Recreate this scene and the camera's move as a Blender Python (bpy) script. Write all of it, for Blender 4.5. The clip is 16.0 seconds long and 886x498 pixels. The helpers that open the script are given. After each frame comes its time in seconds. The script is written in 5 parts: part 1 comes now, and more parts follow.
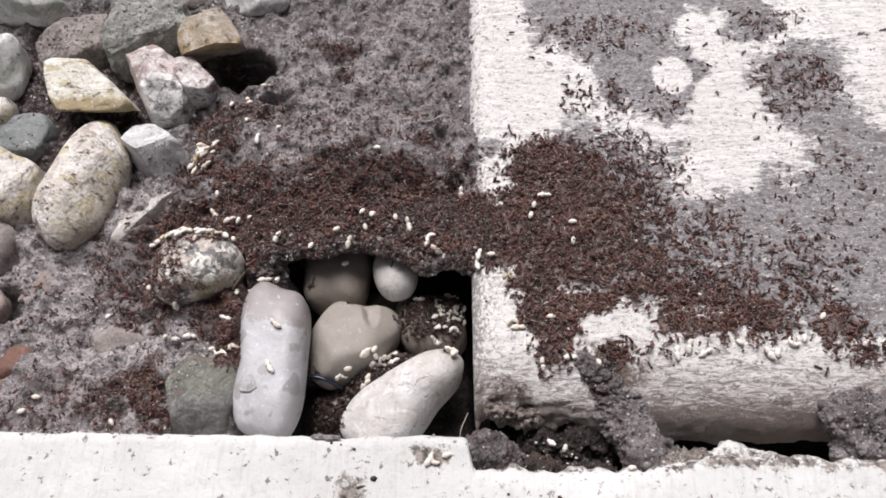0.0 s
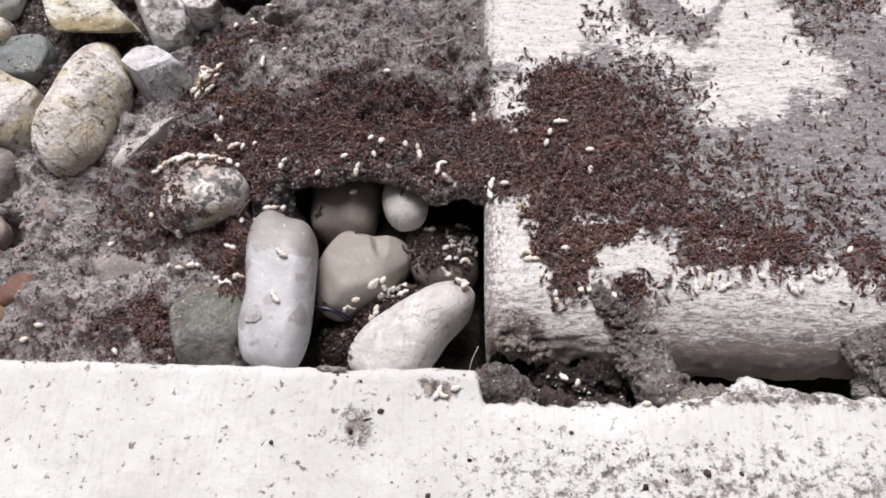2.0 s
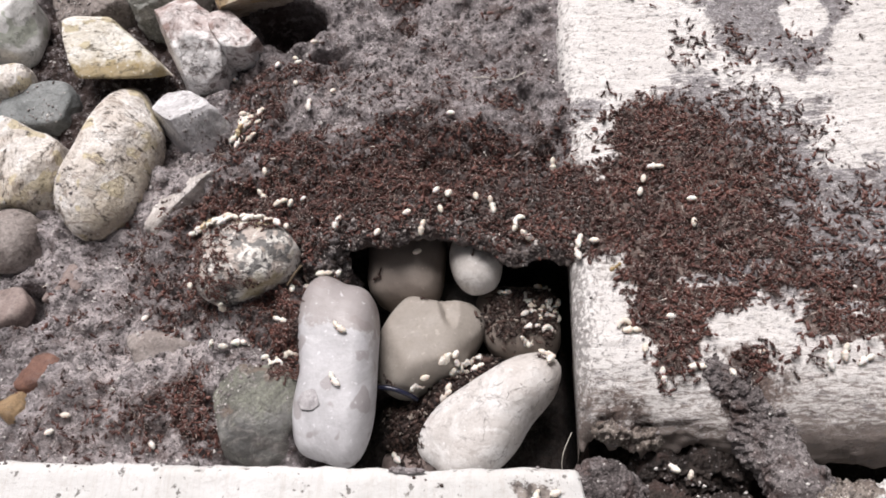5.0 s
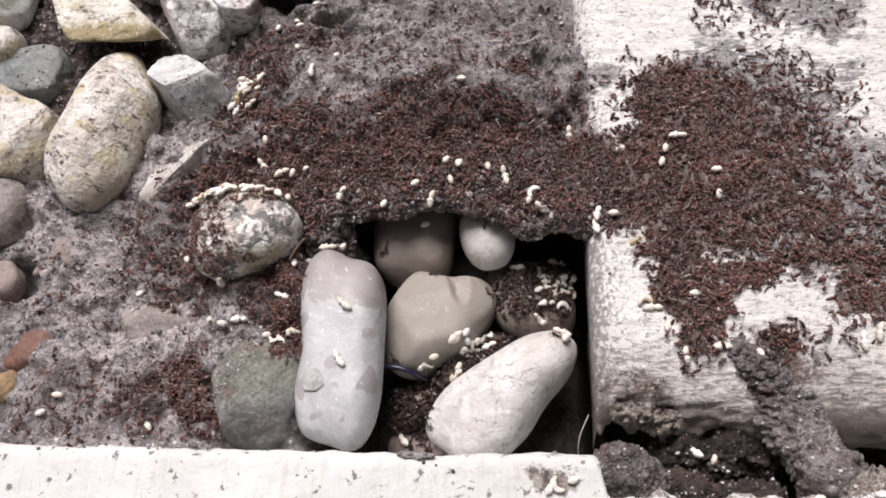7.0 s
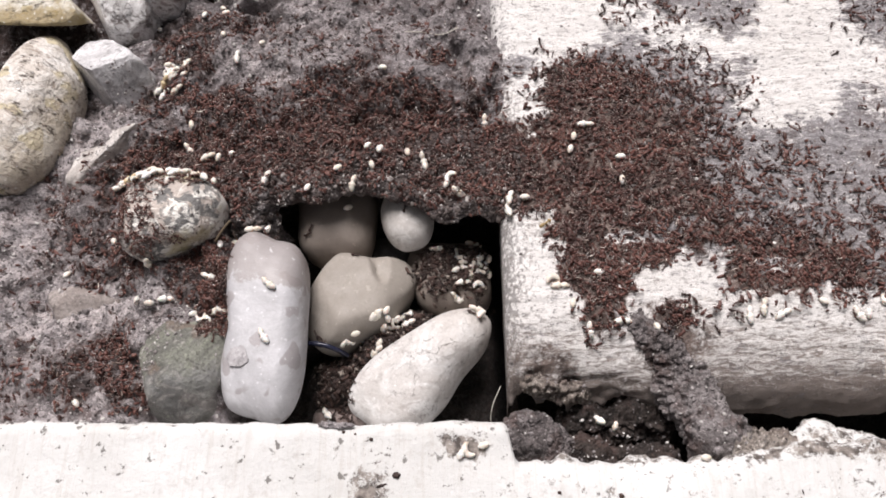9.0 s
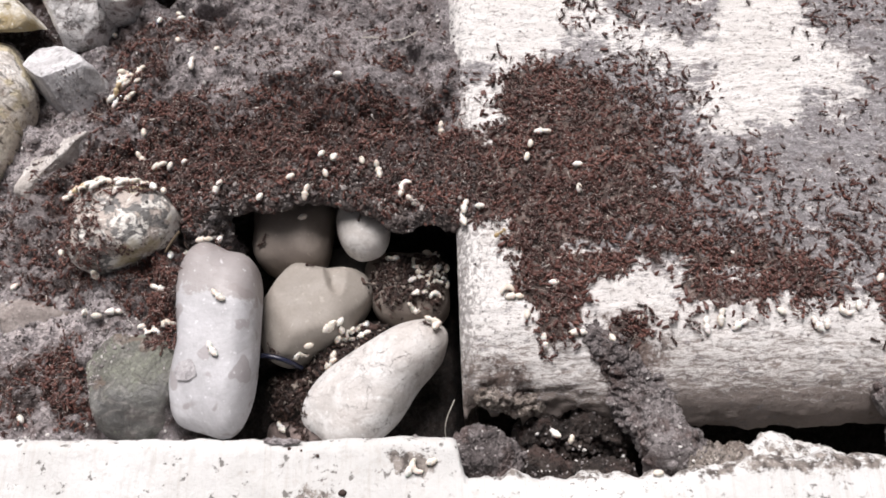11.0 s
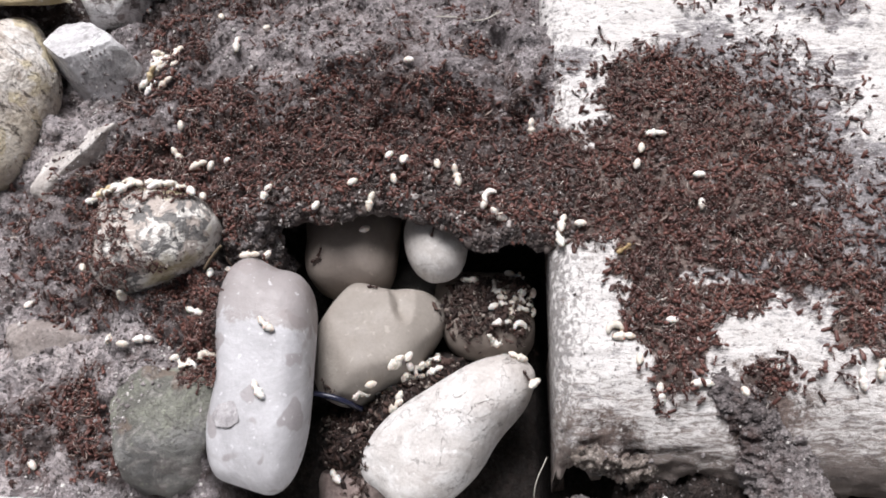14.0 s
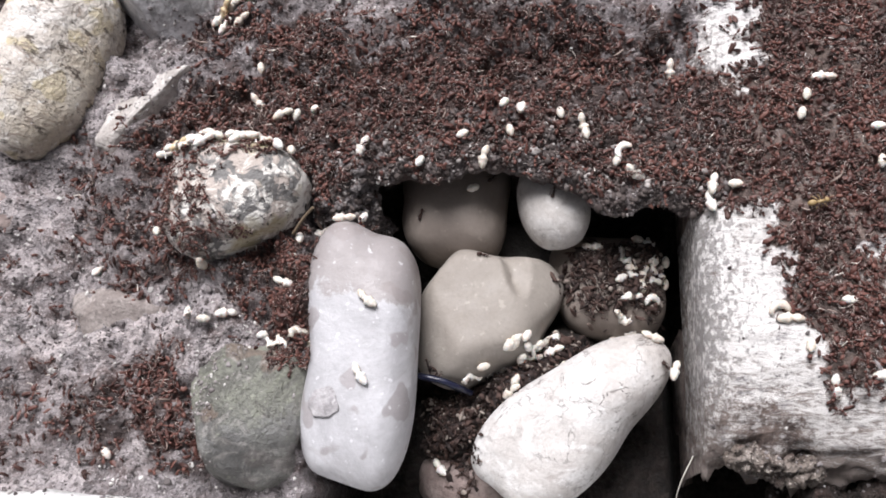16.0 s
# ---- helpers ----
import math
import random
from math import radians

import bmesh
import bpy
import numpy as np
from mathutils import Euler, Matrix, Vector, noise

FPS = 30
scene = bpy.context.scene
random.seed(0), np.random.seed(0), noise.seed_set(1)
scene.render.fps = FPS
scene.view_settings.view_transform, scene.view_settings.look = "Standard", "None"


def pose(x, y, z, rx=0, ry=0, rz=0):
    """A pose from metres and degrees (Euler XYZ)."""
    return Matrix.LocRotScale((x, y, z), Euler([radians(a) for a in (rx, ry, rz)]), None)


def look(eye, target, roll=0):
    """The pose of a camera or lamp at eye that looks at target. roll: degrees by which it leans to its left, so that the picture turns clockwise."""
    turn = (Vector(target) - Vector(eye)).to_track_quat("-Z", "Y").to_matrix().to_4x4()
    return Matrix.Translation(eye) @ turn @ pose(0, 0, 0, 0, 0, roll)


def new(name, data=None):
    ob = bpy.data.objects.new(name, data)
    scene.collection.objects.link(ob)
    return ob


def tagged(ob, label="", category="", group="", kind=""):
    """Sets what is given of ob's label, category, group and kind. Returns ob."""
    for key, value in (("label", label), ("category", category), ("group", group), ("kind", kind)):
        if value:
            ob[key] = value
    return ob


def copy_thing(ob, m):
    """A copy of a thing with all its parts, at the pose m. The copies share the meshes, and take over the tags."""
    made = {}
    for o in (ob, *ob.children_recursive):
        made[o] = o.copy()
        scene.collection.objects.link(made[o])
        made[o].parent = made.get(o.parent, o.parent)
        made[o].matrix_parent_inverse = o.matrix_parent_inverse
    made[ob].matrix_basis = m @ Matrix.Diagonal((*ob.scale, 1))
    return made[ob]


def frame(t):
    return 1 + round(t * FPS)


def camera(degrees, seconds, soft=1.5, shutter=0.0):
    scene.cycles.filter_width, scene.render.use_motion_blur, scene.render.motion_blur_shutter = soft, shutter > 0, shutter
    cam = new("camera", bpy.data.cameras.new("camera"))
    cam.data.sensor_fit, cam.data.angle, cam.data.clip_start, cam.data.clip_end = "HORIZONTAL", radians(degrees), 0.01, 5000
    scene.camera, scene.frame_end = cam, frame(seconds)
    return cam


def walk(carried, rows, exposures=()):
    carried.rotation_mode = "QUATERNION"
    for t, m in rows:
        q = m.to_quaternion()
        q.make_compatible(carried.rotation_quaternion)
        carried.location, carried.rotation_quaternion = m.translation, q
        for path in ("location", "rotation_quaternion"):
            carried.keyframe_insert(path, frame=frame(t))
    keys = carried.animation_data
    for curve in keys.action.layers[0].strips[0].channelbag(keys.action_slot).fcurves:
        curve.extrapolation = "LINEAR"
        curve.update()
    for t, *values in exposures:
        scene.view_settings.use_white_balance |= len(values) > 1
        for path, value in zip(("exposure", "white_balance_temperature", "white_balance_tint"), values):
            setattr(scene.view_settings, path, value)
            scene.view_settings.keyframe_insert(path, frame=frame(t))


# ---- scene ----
# ---- camera ----
cam = camera(54.0, 16.0, soft=1.75)
PATH = [
    (0.0, 0.01184, -0.05592, 0.19248, 30.092, 4.259, 1.507),
    (0.5, 0.01090, -0.05348, 0.18896, 29.388, 4.490, 1.894),
    (1.0, 0.01115, -0.05216, 0.18727, 28.721, 4.653, 2.189),
    (1.5, 0.01213, -0.05305, 0.18671, 27.560, 4.695, 2.276),
    (2.0, 0.01212, -0.05362, 0.18499, 25.917, 4.891, 2.384),
    (2.5, 0.00747, -0.04884, 0.17965, 25.503, 5.230, 2.315),
    (3.0, 0.00438, -0.04431, 0.17676, 27.031, 5.488, 2.141),
    (3.5, 0.00321, -0.04249, 0.17621, 27.283, 5.776, 1.864),
    (4.0, 0.00104, -0.03939, 0.17367, 27.312, 6.136, 1.712),
    (4.5, -0.00067, -0.03527, 0.16984, 27.150, 6.789, 1.728),
    (6.8, -0.00679, -0.02637, 0.15787, 25.596, 7.047, 2.008),
    (7.0, -0.00541, -0.02790, 0.15770, 25.293, 6.947, 1.966),
    (7.5, -0.00367, -0.02970, 0.15786, 24.519, 6.168, 1.616),
    (8.0, -0.00320, -0.03013, 0.15905, 24.244, 5.230, 1.178),
    (8.5, -0.00206, -0.03179, 0.16322, 24.078, 4.000, 0.548),
    (9.0, -0.00119, -0.03241, 0.16537, 24.176, 3.111, 0.174),
    (9.5, -0.00057, -0.03190, 0.16576, 24.348, 2.484, -0.048),
    (12.0, 0.01034, -0.02683, 0.15723, 23.622, 3.391, -0.581),
    (12.5, 0.00971, -0.02521, 0.15337, 23.060, 3.736, -0.784),
    (13.0, 0.00625, -0.02220, 0.14868, 23.081, 3.977, -0.474),
    (13.5, 0.00069, -0.01704, 0.14438, 23.674, 3.750, 0.610),
    (14.0, -0.00470, -0.00991, 0.13875, 22.997, 4.229, 1.751),
    (14.5, -0.00965, -0.00388, 0.13254, 21.402, 5.138, 2.250),
    (15.0, -0.01301, -0.00058, 0.12745, 20.228, 6.026, 2.618),
    (15.5, -0.01612, -0.00001, 0.12367, 19.718, 6.536, 2.909),
    (16.0, -0.01969, 0.00003, 0.12178, 19.578, 6.445, 2.986),
]
walk(cam, [(t, pose(x, y, z, rx, ry, rz)) for t, x, y, z, rx, ry, rz in PATH], exposures=[(0.0, 0.11, 6500, 14), (2.0, 0.08, 6500, 14), (3.5, -0.04, 6600, 15), (4.5, 0.16, 6650, 15), (9.5, 0.20, 6650, 15), (12.5, 0.24, 6500, 14), (14.0, 0.28, 6400, 14), (14.5, 0.32, 6400, 14), (16.0, 0.38, 6350, 14)])

# ---- light: bright overcast sky with a wide, weak sun ----
world = bpy.data.worlds.new("overcast")
scene.world = world
world.use_nodes = True
wn = world.node_tree
sky = wn.nodes.new("ShaderNodeTexSky")
sky.sky_type = "NISHITA"
sky.sun_disc = False
sky.sun_elevation = radians(60)
sky.sun_rotation = radians(-15)
sky.dust_density = 4.0
sky.air_density = 0.6
sky_soft = wn.nodes.new("ShaderNodeHueSaturation")
sky_soft.inputs["Saturation"].default_value = 0.15
wn.links.new(sky.outputs[0], sky_soft.inputs["Color"])
wn.links.new(sky_soft.outputs[0], wn.nodes["Background"].inputs[0])
wn.nodes["Background"].inputs[1].default_value = 0.049
sun = new("sun", bpy.data.lights.new("sun", "SUN"))
sun.data.energy, sun.data.angle, sun.data.color = 4.15, radians(34), (1.0, 0.985, 0.97)
sun.matrix_basis = look((-0.13, 0.48, 0.86), (0, 0, 0))


# ---- materials ----
class Nodes:
    """A small builder round one node material."""

    def __init__(self, name, rough=0.8, metal=0.0, spec=0.5):
        self.m = bpy.data.materials.new(name)
        self.m.use_nodes = True
        self.t = self.m.node_tree
        self.b = self.t.nodes["Principled BSDF"]
        self.b.inputs["Roughness"].default_value = rough
        self.b.inputs["Metallic"].default_value = metal
        self.b.inputs["Specular IOR Level"].default_value = spec
        self.co = self.t.nodes.new("ShaderNodeTexCoord").outputs["Object"]

    def put(self, socket, value):
        if isinstance(value, bpy.types.NodeSocket):
            self.t.links.new(value, socket)
        elif isinstance(value, tuple) and len(value) == 3 and socket.type == "RGBA":
            socket.default_value = (*value, 1)
        else:
            socket.default_value = value

    def noise(self, scale, detail=4.0, rough=0.6, stretch=None, distort=0.0):
        n = self.t.nodes.new("ShaderNodeTexNoise")
        n.inputs["Scale"].default_value, n.inputs["Detail"].default_value = scale, detail
        n.inputs["Roughness"].default_value, n.inputs["Distortion"].default_value = rough, distort
        vec = self.co
        if stretch:
            mp = self.t.nodes.new("ShaderNodeMapping")
            mp.inputs["Scale"].default_value = stretch
            self.put(mp.inputs["Vector"], self.co)
            vec = mp.outputs[0]
        self.put(n.inputs["Vector"], vec)
        return n.outputs[0]

    def cells(self, scale, feature="F1"):
        n = self.t.nodes.new("ShaderNodeTexVoronoi")
        n.feature = feature
        n.inputs["Scale"].default_value = scale
        self.put(n.inputs["Vector"], self.co)
        return n.outputs["Distance"]

    def ramp(self, value, lo, hi, a=0.0, b=1.0):
        n = self.t.nodes.new("ShaderNodeMapRange")
        n.inputs["From Min"].default_value, n.inputs["From Max"].default_value = lo, hi
        n.inputs["To Min"].default_value, n.inputs["To Max"].default_value = a, b
        self.put(n.inputs["Value"], value)
        return n.outputs[0]

    def math(self, op, a, b=0.0):
        n = self.t.nodes.new("ShaderNodeMath")
        n.operation = op
        self.put(n.inputs[0], a)
        self.put(n.inputs[1], b)
        return n.outputs[0]

    def mix(self, fac, a, b, blend="MIX"):
        n = self.t.nodes.new("ShaderNodeMix")
        n.data_type, n.blend_type = "RGBA", blend
        self.put(n.inputs["Factor"], fac)
        self.put(n.inputs["A"], a)
        self.put(n.inputs["B"], b)
        return n.outputs["Result"]

    def attr(self, name):
        n = self.t.nodes.new("ShaderNodeAttribute")
        n.attribute_name = name
        return n.outputs["Fac"]

    def along(self, axis, lo, hi, wobble=0.0):
        """0 to 1 along an axis of the object, with a wavering border."""
        n = self.t.nodes.new("ShaderNodeSeparateXYZ")
        self.put(n.inputs[0], self.co)
        v = n.outputs[axis]
        if wobble:
            v = self.math("ADD", v, self.ramp(self.noise(220, 5, 0.7), 0.3, 0.7, -wobble, wobble))
        return self.ramp(v, lo, hi)

    def island(self):
        return self.t.nodes.new("ShaderNodeNewGeometry").outputs["Random Per Island"]

    def chance(self):
        return self.t.nodes.new("ShaderNodeObjectInfo").outputs["Random"]

    def finish(self, colour, bumps=(), rough=None):
        self.put(self.b.inputs["Base Color"], colour)
        if rough is not None:
            self.put(self.b.inputs["Roughness"], rough)
        last = None
        for height, strength, distance in bumps:
            n = self.t.nodes.new("ShaderNodeBump")
            n.inputs["Strength"].default_value, n.inputs["Distance"].default_value = strength, distance
            self.put(n.inputs["Height"], height)
            if last:
                self.put(n.inputs["Normal"], last)
            last = n.outputs[0]
        if last:
            self.put(self.b.inputs["Normal"], last)
        return self.m


def soil_material(name, dark, light, humus):
    n = Nodes(name, 0.85)
    c = n.mix(n.ramp(n.noise(85, 5, 0.7), 0.38, 0.62), dark, light)
    c = n.mix(n.attr("dry"), c, n.mix(n.ramp(n.noise(240, 6, 0.75), 0.38, 0.62), light, tuple(min(1, v * 1.45) * w for v, w in zip(light, (1.03, 1.0, 0.97)))))
    # damp clods and open pores
    c = n.mix(n.math("MULTIPLY", n.ramp(n.noise(330, 5, 0.72, distort=0.5), 0.50, 0.40), 0.75), c, tuple(v * 0.42 for v in dark))
    c = n.mix(n.ramp(n.noise(780, 4, 0.75), 0.44, 0.33), c, tuple(v * 0.30 for v in dark))
    c = n.mix(n.math("MULTIPLY", n.ramp(n.noise(150, 5, 0.7), 0.52, 0.62), 0.6), c, (0.095, 0.056, 0.048))
    c = n.mix(n.ramp(n.noise(1500, 3, 0.7), 0.58, 0.72), c, tuple(min(1, v * 1.9) for v in light))
    c = n.mix(n.math("MULTIPLY", n.attr("humus"), n.ramp(n.noise(500, 4), 0.3, 0.5)), c, humus)
    # nearly black tone painted for the shade deep in the pit
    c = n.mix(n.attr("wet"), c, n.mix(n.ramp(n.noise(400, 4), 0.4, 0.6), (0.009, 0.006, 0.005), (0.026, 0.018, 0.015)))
    return n.finish(c, [(n.noise(210, 5, 0.75), 0.8, 0.0030), (n.noise(520, 4, 0.75), 0.9, 0.0016), (n.noise(1700, 3, 0.7), 0.8, 0.0006)], n.ramp(n.noise(1100, 2), 0.4, 0.7, 0.95, 0.5))


def stone_material(name, a, b, speck, veins=0.3, pits=0.4, rough=0.6, scale=1.0, fine=0.5, cracks=0.0, blotch=None, relief=0.7, band=None, stretch=None):
    n = Nodes(name, rough)
    c = n.mix(n.ramp(n.noise(60 * scale, 6, 0.7, distort=0.9), 0.43, 0.57), a, b)
    if blotch:
        c = n.mix(n.math("MULTIPLY", n.ramp(n.noise(185, 2, 0.4), 0.575, 0.605), 0.85), c, blotch)
    if band:
        axis, lo, hi, wobble, shade, strength = band
        c = n.mix(n.math("MULTIPLY", n.along(axis, lo, hi, wobble), strength), c, shade)
    c = n.mix(n.math("MULTIPLY", n.ramp(n.noise(200 * scale, 6, 0.75, stretch, 1.6), 0.52, 0.62), veins), c, speck)
    c = n.mix(n.math("MULTIPLY", n.ramp(n.noise(1300, 4, 0.75), 0.46, 0.66), fine), c, tuple(v * 0.50 for v in a))
    pit = n.ramp(n.noise(240, 6, 0.8, stretch), 0.56, 0.63)
    c = n.mix(n.math("MULTIPLY", pit, pits), c, tuple(v * 0.35 for v in speck))
    c = n.mix(n.math("MULTIPLY", n.ramp(n.noise(900, 2, 0.5), 0.66, 0.72), 0.5), c, tuple(min(0.85, v * 1.35) for v in b))
    bumps = [(n.noise(120, 6, 0.65), relief, 0.0022), (n.math("MULTIPLY", pit, -1.0), min(0.6, pits), 0.0006), (n.noise(1500, 4, 0.7), relief * 0.7, 0.0004)]
    if cracks:
        line = n.math("ABSOLUTE", n.math("SUBTRACT", n.noise(170, 5, 0.6, distort=0.7), 0.5))
        line = n.math("MULTIPLY", n.ramp(line, 0.0, 0.010, 1.0, 0.0), n.ramp(n.noise(75, 3), 0.42, 0.54))
        c = n.mix(n.math("MULTIPLY", line, cracks), c, tuple(v * 0.5 for v in speck))
        bumps.append((n.math("MULTIPLY", line, -1.0), 0.6, 0.0005))
    return n.finish(c, bumps, n.ramp(n.noise(300, 3), 0.3, 0.7, rough - 0.14, rough + 0.16))


def concrete_material():
    n = Nodes("brushed_concrete", 0.85)
    lines = n.noise(100, 8, 0.82, (3.2, 14.0, 9.0), 0.9)
    c = n.mix(n.ramp(n.noise(35, 5), 0.35, 0.65), (0.72, 0.695, 0.675), (0.81, 0.79, 0.775))
    c = n.mix(n.math("MULTIPLY", n.ramp(lines, 0.44, 0.38), 0.26), c, (0.45, 0.415, 0.395))
    c = n.mix(n.math("MULTIPLY", n.ramp(n.noise(260, 6, 0.8, (0.6, 1.6, 1.0)), 0.57, 0.68), 0.25), c, (0.40, 0.365, 0.345))
    specks = n.math("MULTIPLY", n.ramp(n.noise(800, 4, 0.65, (0.7, 1.2, 1.0)), 0.605, 0.66), 0.75)
    c = n.mix(specks, c, (0.13, 0.115, 0.11))
    # pocked where the edge is worn; brown streaks and painted shade down the front
    pocks = n.math("ADD", n.attr("worn"), n.ramp(n.noise(950, 5, 0.7, (1.2, 0.7, 0.7)), 0.36, 0.64, -0.75, 0.75))
    c = n.mix(n.math("MULTIPLY", n.ramp(pocks, 0.55, 0.95), 0.75), c, (0.19, 0.175, 0.17))
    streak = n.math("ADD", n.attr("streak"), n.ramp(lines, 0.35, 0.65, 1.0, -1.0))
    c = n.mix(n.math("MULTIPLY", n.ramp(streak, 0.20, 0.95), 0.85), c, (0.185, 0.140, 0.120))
    film = n.math("ADD", n.attr("film"), n.ramp(n.noise(330, 8, 0.88, (0.6, 1.4, 1.0)), 0.36, 0.64, -0.85, 0.85))
    film = n.math("ADD", film, n.ramp(lines, 0.35, 0.65, 0.24, -0.24))
    film = n.math("MULTIPLY", n.ramp(film, 0.26, 0.86), 0.94)
    filmc = n.mix(n.ramp(n.noise(700, 6, 0.85, (0.7, 1.3, 1.0)), 0.42, 0.58), (0.108, 0.098, 0.104), (0.290, 0.275, 0.287))
    filmc = n.mix(n.math("MULTIPLY", n.ramp(lines, 0.58, 0.70), 0.7), filmc, (0.50, 0.48, 0.48))
    filmc = n.mix(n.math("MULTIPLY", n.ramp(n.noise(170, 6, 0.8), 0.52, 0.60), 0.65), filmc, (0.095, 0.066, 0.062))
    filmc = n.mix(n.math("MULTIPLY", n.ramp(n.noise(1500, 3, 0.7), 0.60, 0.66), 0.8), filmc, (0.62, 0.60, 0.60))
    c = n.mix(film, c, filmc)
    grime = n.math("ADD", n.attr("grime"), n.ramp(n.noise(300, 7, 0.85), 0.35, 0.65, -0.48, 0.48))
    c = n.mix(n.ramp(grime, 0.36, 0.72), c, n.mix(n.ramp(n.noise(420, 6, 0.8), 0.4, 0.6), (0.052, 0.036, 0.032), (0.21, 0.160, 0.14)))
    return n.finish(c, [(lines, 0.55, 0.0008), (n.noise(600, 5, 0.75), 0.55, 0.0008), (specks, -0.6, 0.0006), (pocks, -0.35, 0.0004)])


def kerb_material():
    n = Nodes("pale_cast_concrete", 0.85)
    lines = n.noise(70, 6, 0.75, (14.0, 1.0, 4.0), 0.3)
    c = n.mix(n.ramp(n.noise(45, 5), 0.35, 0.65), (0.575, 0.571, 0.558), (0.672, 0.672, 0.668))
    c = n.mix(n.math("MULTIPLY", n.ramp(lines, 0.48, 0.36), 0.30), c, (0.45, 0.41, 0.37))
    c = n.mix(n.math("MULTIPLY", n.ramp(n.noise(300, 6, 0.8), 0.55, 0.66), 0.4), c, (0.42, 0.38, 0.35))
    specks = n.ramp(n.noise(430, 5, 0.62), 0.625, 0.665)
    c = n.mix(n.math("MULTIPLY", specks, 0.85), c, (0.12, 0.11, 0.10))
    grime = n.math("ADD", n.attr("grime"), n.ramp(n.noise(380, 6, 0.8), 0.35, 0.65, -0.42, 0.42))
    c = n.mix(n.ramp(grime, 0.5, 0.72), c, n.mix(n.ramp(n.noise(500, 4), 0.4, 0.6), (0.075, 0.062, 0.056), (0.30, 0.265, 0.24)))
    return n.finish(c, [(lines, 0.35, 0.0008), (n.noise(500, 5, 0.75), 0.6, 0.0007), (specks, -0.7, 0.0008)])


def ant_material():
    n = Nodes("ant_chitin", 0.5)
    r = n.attr("tone")
    c = n.mix(n.ramp(r, 0.0, 0.7), (0.043, 0.0195, 0.0160), (0.122, 0.0490, 0.0385))
    c = n.mix(n.ramp(r, 0.75, 0.98), c, (0.170, 0.075, 0.058))
    # palest limb tone also paints the sheen on legs
    limb = n.mix(n.ramp(n.island(), 0.45, 0.95), (0.070, 0.036, 0.030), (0.56, 0.48, 0.44))
    c = n.mix(n.attr("limb"), c, limb)
    return n.finish(c, [(n.noise(2600, 3), 0.4, 0.0002)])


def crumb_material(name, dark, light, bright):
    n = Nodes(name, 0.8)
    r = n.island()
    c = n.mix(n.ramp(r, 0.0, 0.85), dark, light)
    c = n.mix(n.ramp(r, 0.86, 0.90), c, bright)
    return n.finish(c, [(n.noise(3000, 3), 0.5, 0.0002)])


def brood_material():
    n = Nodes("brood_skin", 0.42)
    n.b.inputs["Subsurface Weight"].default_value = 0.25
    n.b.inputs["Subsurface Radius"].default_value = (0.0006, 0.0004, 0.0003)
    n.b.inputs["Subsurface Scale"].default_value = 1.0
    r = n.chance()
    c = n.mix(n.ramp(r, 0.0, 0.9), (0.85, 0.82, 0.78), (0.72, 0.66, 0.58))
    c = n.mix(n.ramp(r, 0.975, 0.985), c, (0.62, 0.50, 0.31))
    c = n.mix(n.math("MULTIPLY", n.ramp(n.noise(1200, 3), 0.5, 0.75), 0.65), c, (0.40, 0.31, 0.21))
    return n.finish(c, [(n.noise(1500, 2), 0.6, 0.0003)])


def plain_material(name, colour, rough, metal=0.0):
    n = Nodes(name, rough, metal)
    c = n.mix(n.ramp(n.noise(600, 3), 0.3, 0.7), colour, tuple(v * 0.75 for v in colour))
    return n.finish(c)


M_SOIL = soil_material("grey_sandy_soil", (0.222, 0.197, 0.201), (0.425, 0.390, 0.398), (0.045, 0.026, 0.022))
M_CLUMP = soil_material("dark_damp_soil", (0.143, 0.123, 0.121), (0.338, 0.308, 0.308), (0.055, 0.031, 0.026))
M_CRUST = soil_material("dirty_broken_concrete", (0.20, 0.160, 0.135), (0.50, 0.455, 0.415), (0.05, 0.03, 0.025))
M_CAKE = soil_material("dark_caked_soil", (0.105, 0.088, 0.087), (0.265, 0.236, 0.235), (0.045, 0.026, 0.022))
# brown soil darkened to paint the shade down in the joint
M_DEEP = soil_material("shaded_brown_soil", (0.020, 0.014, 0.012), (0.060, 0.045, 0.039), (0.020, 0.012, 0.010))
M_SLAB = concrete_material()
M_KERB = kerb_material()
M_ANT = ant_material()
# palest grain tone also paints glints on the sand
M_CRUMB = crumb_material("soil_grain", (0.055, 0.043, 0.041), (0.27, 0.247, 0.247), (0.56, 0.54, 0.52))
M_DUST = crumb_material("stone_dust", (0.15, 0.130, 0.128), (0.34, 0.312, 0.31), (0.58, 0.56, 0.54))
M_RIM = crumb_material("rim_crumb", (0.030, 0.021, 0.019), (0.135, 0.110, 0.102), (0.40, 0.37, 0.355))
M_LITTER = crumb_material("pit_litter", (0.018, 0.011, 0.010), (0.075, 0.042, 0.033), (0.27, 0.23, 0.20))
M_THREAD = crumb_material("pale_scrap_highlight", (0.13, 0.085, 0.07), (0.34, 0.27, 0.235), (0.72, 0.66, 0.60))
M_BROOD = brood_material()
M_WIRE = plain_material("blue_black_plastic", (0.012, 0.014, 0.035), 0.25)
M_HAIR = plain_material("pale_fibre", (0.55, 0.52, 0.46), 0.5)
M_TWIG = plain_material("dry_twig", (0.20, 0.15, 0.10), 0.8)


